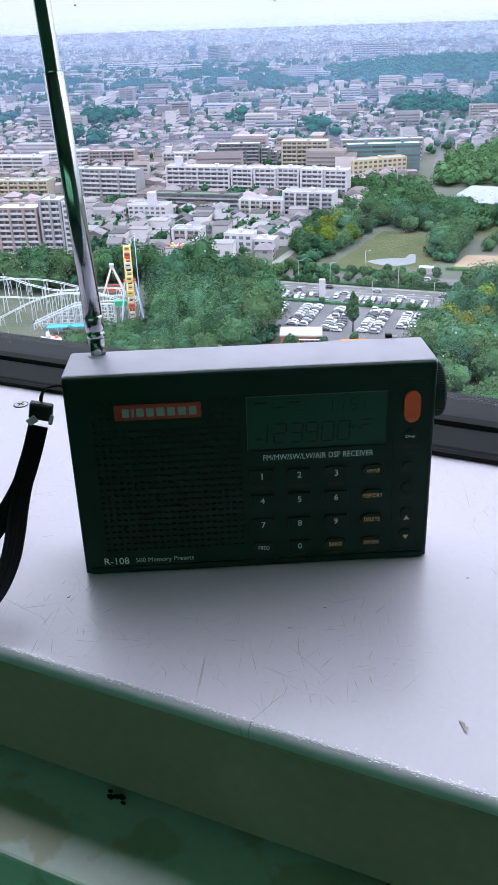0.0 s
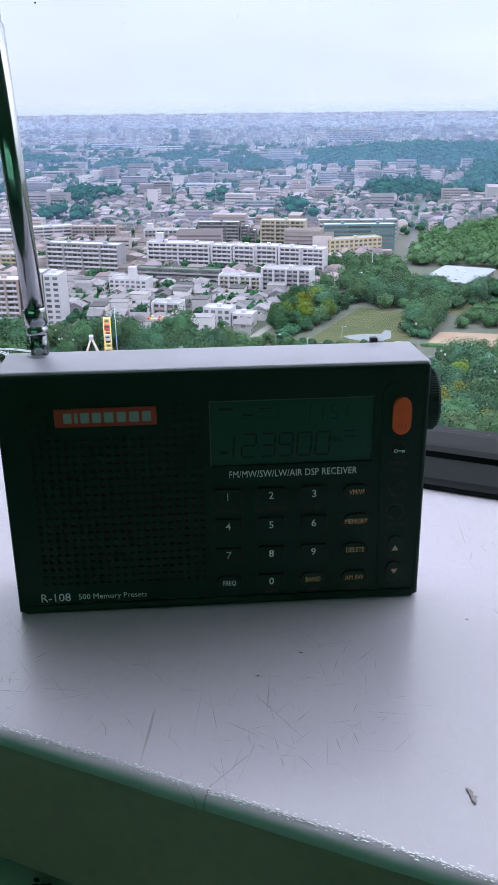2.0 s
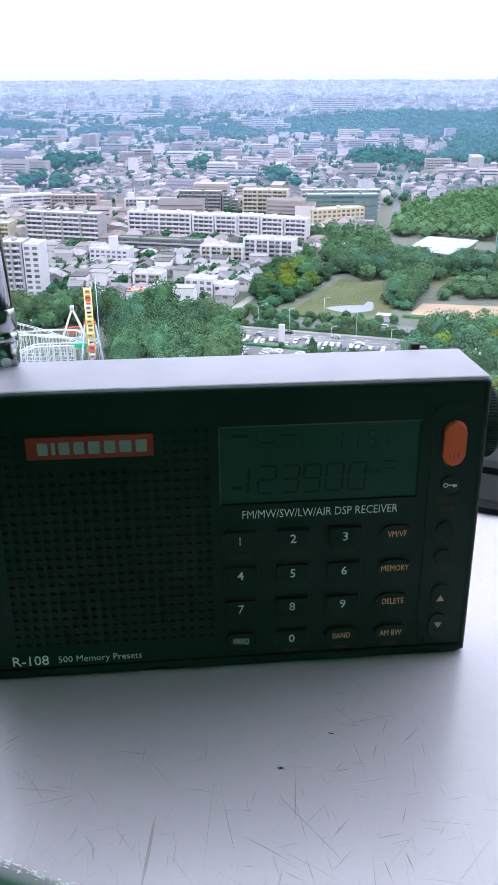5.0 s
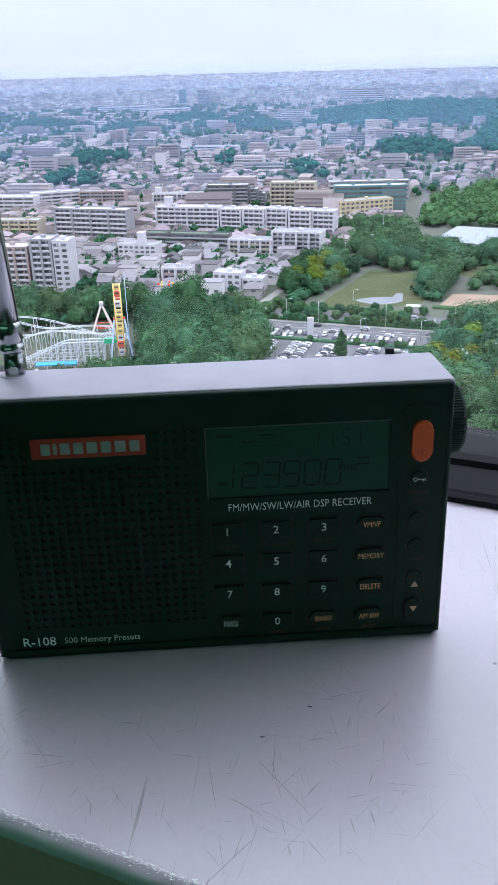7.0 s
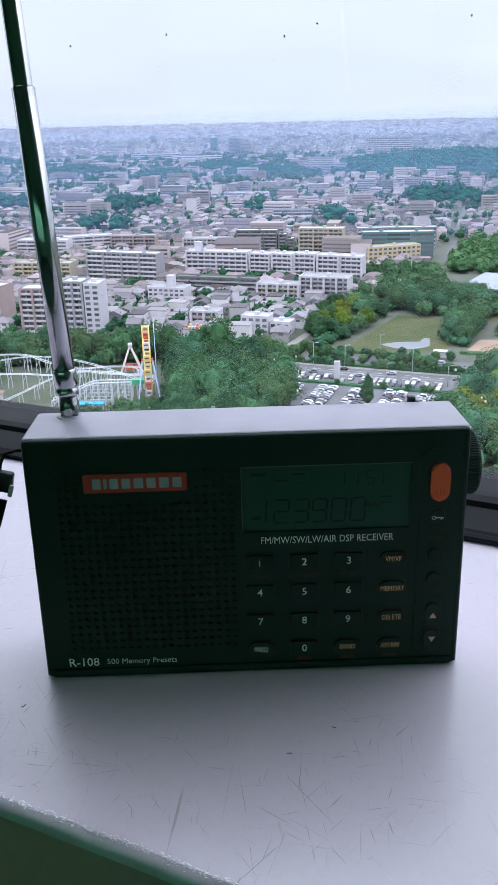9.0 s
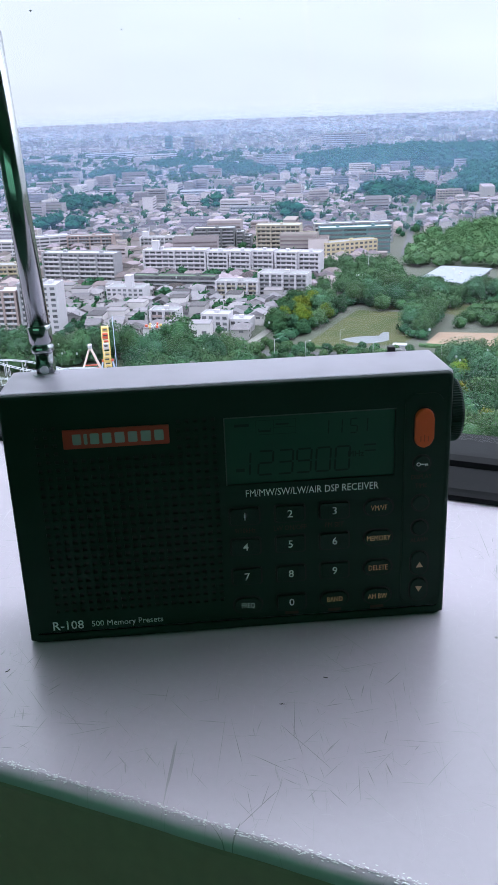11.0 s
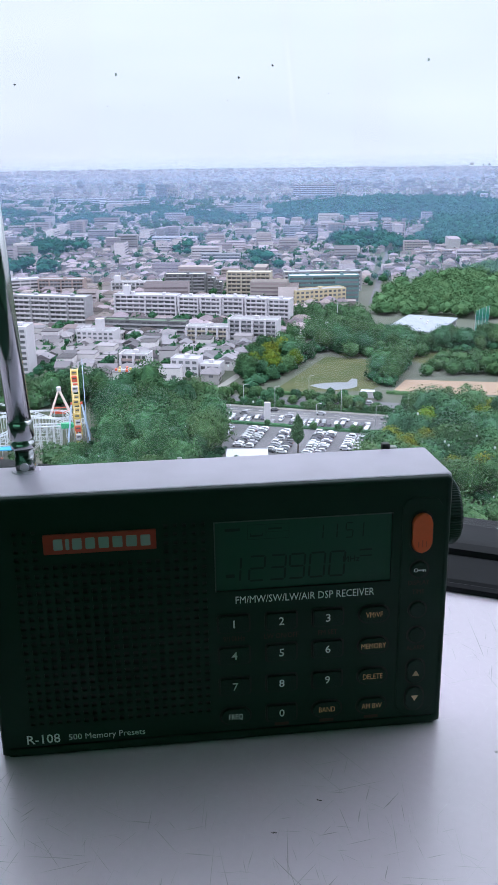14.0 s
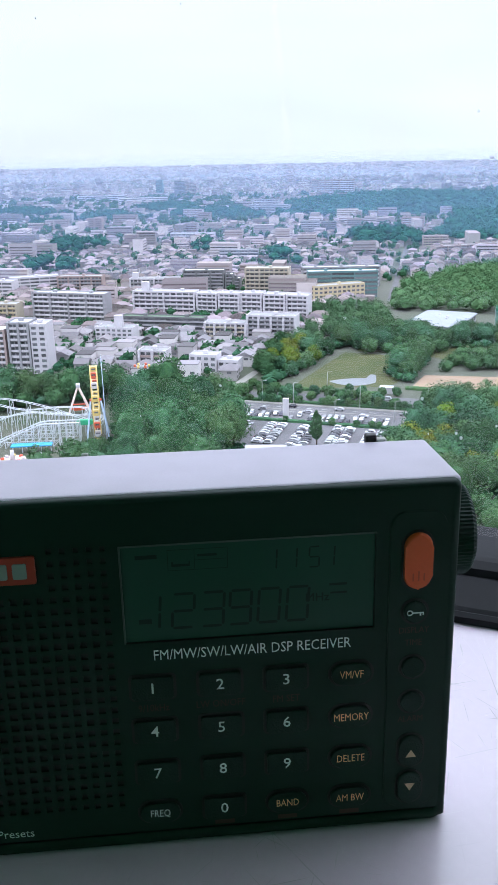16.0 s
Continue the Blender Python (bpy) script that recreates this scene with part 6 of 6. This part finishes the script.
loops = [[(-103, 352, 8), (-112, 360, 9), (-108, 372, 10), (-92, 374, 9.5), (-80, 366, 8), (-66, 358, 7), (-52, 356, 8), (-40, 352, 8.5), (-38, 344, 8), (-50, 340, 9.5), (-62, 342, 10.5), (-74, 340, 8), (-86, 334, 4), (-96, 326, 1.5)],
         [(-100, 356, 6), (-88, 352, 7), (-74, 352, 6), (-60, 346, 9), (-46, 342, 9), (-34, 336, 7), (-32, 344, 7), (-44, 350, 6), (-58, 362, 7), (-74, 372, 8), (-92, 380, 7), (-108, 376, 6), (-112, 364, 6), (-100, 356, 6)]]
for pts in loops:
    bm, fine = track(pts)
    tk = part("track", bm, FRAME, coaster)
    for i in range(0, len(fine), 3):
        p = fine[i]
        bm = tube([(p.x - 0.9, p.y, 0), (p.x - 0.7, p.y, p.z - 0.1)], 0.16, 5)
        tube([(p.x + 0.9, p.y, 0), (p.x + 0.7, p.y, p.z - 0.1)], 0.16, 5, bm)
        tube([(p.x - 0.85, p.y, p.z * 0.5), (p.x + 0.8, p.y, p.z * 0.9)], 0.1, 4, bm)
        part("trestle", bm, FRAME, coaster)
# lattice truss facing the tower
for row, y in enumerate((327.0, 331.0)):
    for i in range(13):
        x = -72 + 2.7 * i
        top = min(9.5, 2.5 + 1.1 * i)
        bm = tube([(x, y, 0), (x, y, top)], 0.2, 5)
        if i < 12:
            nt = min(9.5, 2.5 + 1.1 * (i + 1))
            for z in range(0, int(top), 3):
                tube([(x, y, z + 2.6), (x + 2.7, y, z + 2.6)], 0.13, 4, bm)
                tube([(x, y, z), (x + 2.7, y, min(z + 2.6, nt))], 0.1, 4, bm)
            tube([(x, y, top), (x + 2.7, y, nt)], 0.3, 5, bm)
        part("truss_bay", bm, FRAME, coaster)
part("train", prism(rounded(-38, 7.6, 7, 2.0, 0.9), 333, 335, 0.3), mat("green_train", (0.05, 0.4, 0.2), rough=0.4, bump=0), coaster, "green train on the track")
part("station_roof", box(-66, -50, 320, 324, 2.6, 3.1, 0.1), BLUE, coaster, "blue station roof")
for i in range(5):
    part("station_post", box(-65.5 + 3.7 * i, -65.2 + 3.7 * i, 321, 321.3, 0, 2.6), FRAME, coaster)

# big wheel seen edge on
wheel = thing("ferris_wheel", "narrow ferris wheel with yellow and red cabins on pale blue legs", "ferris wheel", m=pose(-33, 335, GZ, 0, 0, 5))
R, HUB = 14.0, 16.5
for x in (-1.3, 1.3):
    part("rim", tube([(x, R * math.cos(a), HUB + R * math.sin(a)) for a in [2 * math.pi * j / 40 for j in range(41)]], 0.2, 5), YELLOW, wheel)
for j in range(16):
    a = 2 * math.pi * j / 16
    bm = tube([(-1.1, 0, HUB), (-1.1, R * math.cos(a), HUB + R * math.sin(a))], 0.09, 4)
    tube([(1.1, 0, HUB), (1.1, R * math.cos(a), HUB + R * math.sin(a))], 0.09, 4, bm)
    tube([(-1.1, R * math.cos(a), HUB + R * math.sin(a)), (1.1, R * math.cos(a), HUB + R * math.sin(a))], 0.1, 4, bm)
    part("spoke", bm, mat("cream_steel", (0.7, 0.62, 0.4), rough=0.5, bump=0), wheel)
    cab = part("cabin", prism(rounded(0, 0, 2.3, 2.3, 0.5), -0.9, 0.9, 0.1), (YELLOW, REDP, WHITE, YELLOW)[j % 4], wheel, "", pose(0, R * math.cos(a), HUB + R * math.sin(a) - 1.3))
    part("cabin_window", box(-0.75, 0.75, -0.95, 0.95, 0.0, 0.6), GLASS, cab)
part("hub", tube([(-2.4, 0, HUB), (2.4, 0, HUB)], 0.6, 12), REDP, wheel)
for x in (-1, 1):
    for y in (-6, 6):
        part("leg", tube([(x * 4.6, y, 0), (x * 2.0, 0, HUB)], 0.35, 6), PALEBLUE, wheel)
pole = thing("flag_pole", "slim tall pole beside the ferris wheel", "pole", m=pose(-29.5, 334, GZ))
part("post", tube([(0, 0, 0), (0, 0, 35)], [0.2, 0.1], 8), PALEBLUE, pole)
part("ball", tube([(0, 0, 35), (0, 0, 35.4)], 0.25, 8), FRAME, pole)

swing = thing("swing_ride", "white A-frame swing ride with red bands", "fairground ride", m=pose(-44, 372, GZ, 0, 0, 4))
for x, y in ((-5, -2), (5, -2), (-5, 2), (5, 2)):
    part("leg", tube([(x, y, 0), (0, y * 0.4, 13)], 0.42, 6), mat("pink_white_steel", (0.75, 0.6, 0.55), rough=0.5, bump=0), swing)
part("head", box(-0.9, 0.9, -1.4, 1.4, 12.4, 14, 0.2), WHITE, swing)
part("crossbar", tube([(-3.4, 0, 4.4), (3.4, 0, 4.4)], 0.3, 6), REDP, swing)
part("boat", prism([(-4, 3.2), (-2.6, 1.8), (2.6, 1.8), (4, 3.2), (2.4, 2.9), (-2.4, 2.9)], -1, 1), REDP, swing)


def tent(x, y, r, h, label):
    ob = thing("fair_tent", label, "tent", group="fairground tents", m=pose(x, y, GZ))
    n = 12
    for k in range(n):
        a, b = 2 * math.pi * k / n, 2 * math.pi * (k + 1) / n
        raw("roof_panel", [(r * math.cos(a), r * math.sin(a), h * 0.45), (r * math.cos(b), r * math.sin(b), h * 0.45), (0, 0, h)], [(0, 1, 2)], REDP if k % 2 else WHITE, ob)
    part("side_wall", tube([(0, 0, 0), (0, 0, h * 0.45)], r * 0.92, n), WHITE, ob)
    part("finial", tube([(0, 0, h), (0, 0, h + 0.8)], 0.1, 5), YELLOW, ob)


tent(-86, 312, 4.2, 7, "red and white striped round tent")
tent(-78, 309, 3.4, 5.5, "pale red and white striped round tent")
tent(-93, 318, 3.6, 5.5, "pale striped round tent in the fairground")
round_ride = thing("carousel", "small pale round carousel on paved yard", "carousel", m=pose(-64, 312, GZ))
part("platform", tube([(0, 0, 0), (0, 0, 0.6)], 5.2, 24), mat("pale_pink_deck", (0.6, 0.5, 0.48), rough=0.8, bump=0), round_ride)
part("centre_column", tube([(0, 0, 0.6), (0, 0, 4.2)], [1.0, 0.7], 12), WHITE, round_ride)
for k in range(8):
    a = k * math.pi / 4
    part("seat_car", box(-0.7, 0.7, -0.5, 0.5, 0.6, 1.5, 0.2), (WHITE, REDP, YELLOW)[k % 3], round_ride, "", pose(3.8 * math.cos(a), 3.8 * math.sin(a), 0, 0, 0, math.degrees(a)))
pav = thing("pavilion", "white pavilion with brown hipped roof", "pavilion", m=pose(-108, 330, GZ, 0, 0, -6))
part("wall", box(0, 13, 0, 9, 0, 4), WHITE, pav)
part("roof", hip(-1, 14, -1, 10, 4, 3), mat("brown_tiles", (0.25, 0.17, 0.14), rough=0.8, scale=1, bump=0), pav)
for i in range(4):
    part("window", box(1 + 3 * i, 3 + 3 * i, -0.08, 0, 1, 3), GLASS, pav)
star = thing("spinning_ride", "small yellow spinning ride above the trees", "fairground ride", m=pose(-16, 400, GZ))
part("post", tube([(0, 0, 0), (0, 0, 14)], 0.3, 6), FRAME, star)
for k in range(6):
    a = k * math.pi / 3
    arm = part("arm", tube([(0, 0, 14), (3.2 * math.cos(a), 3.2 * math.sin(a), 14.6)], 0.15, 5), FRAME, star)
    part("seat_car", box(-0.6, 0.6, -0.6, 0.6, -0.6, 0.6, 0.2), (YELLOW, REDP)[k % 2], arm, "", pose(3.4 * math.cos(a), 3.4 * math.sin(a), 14.4))
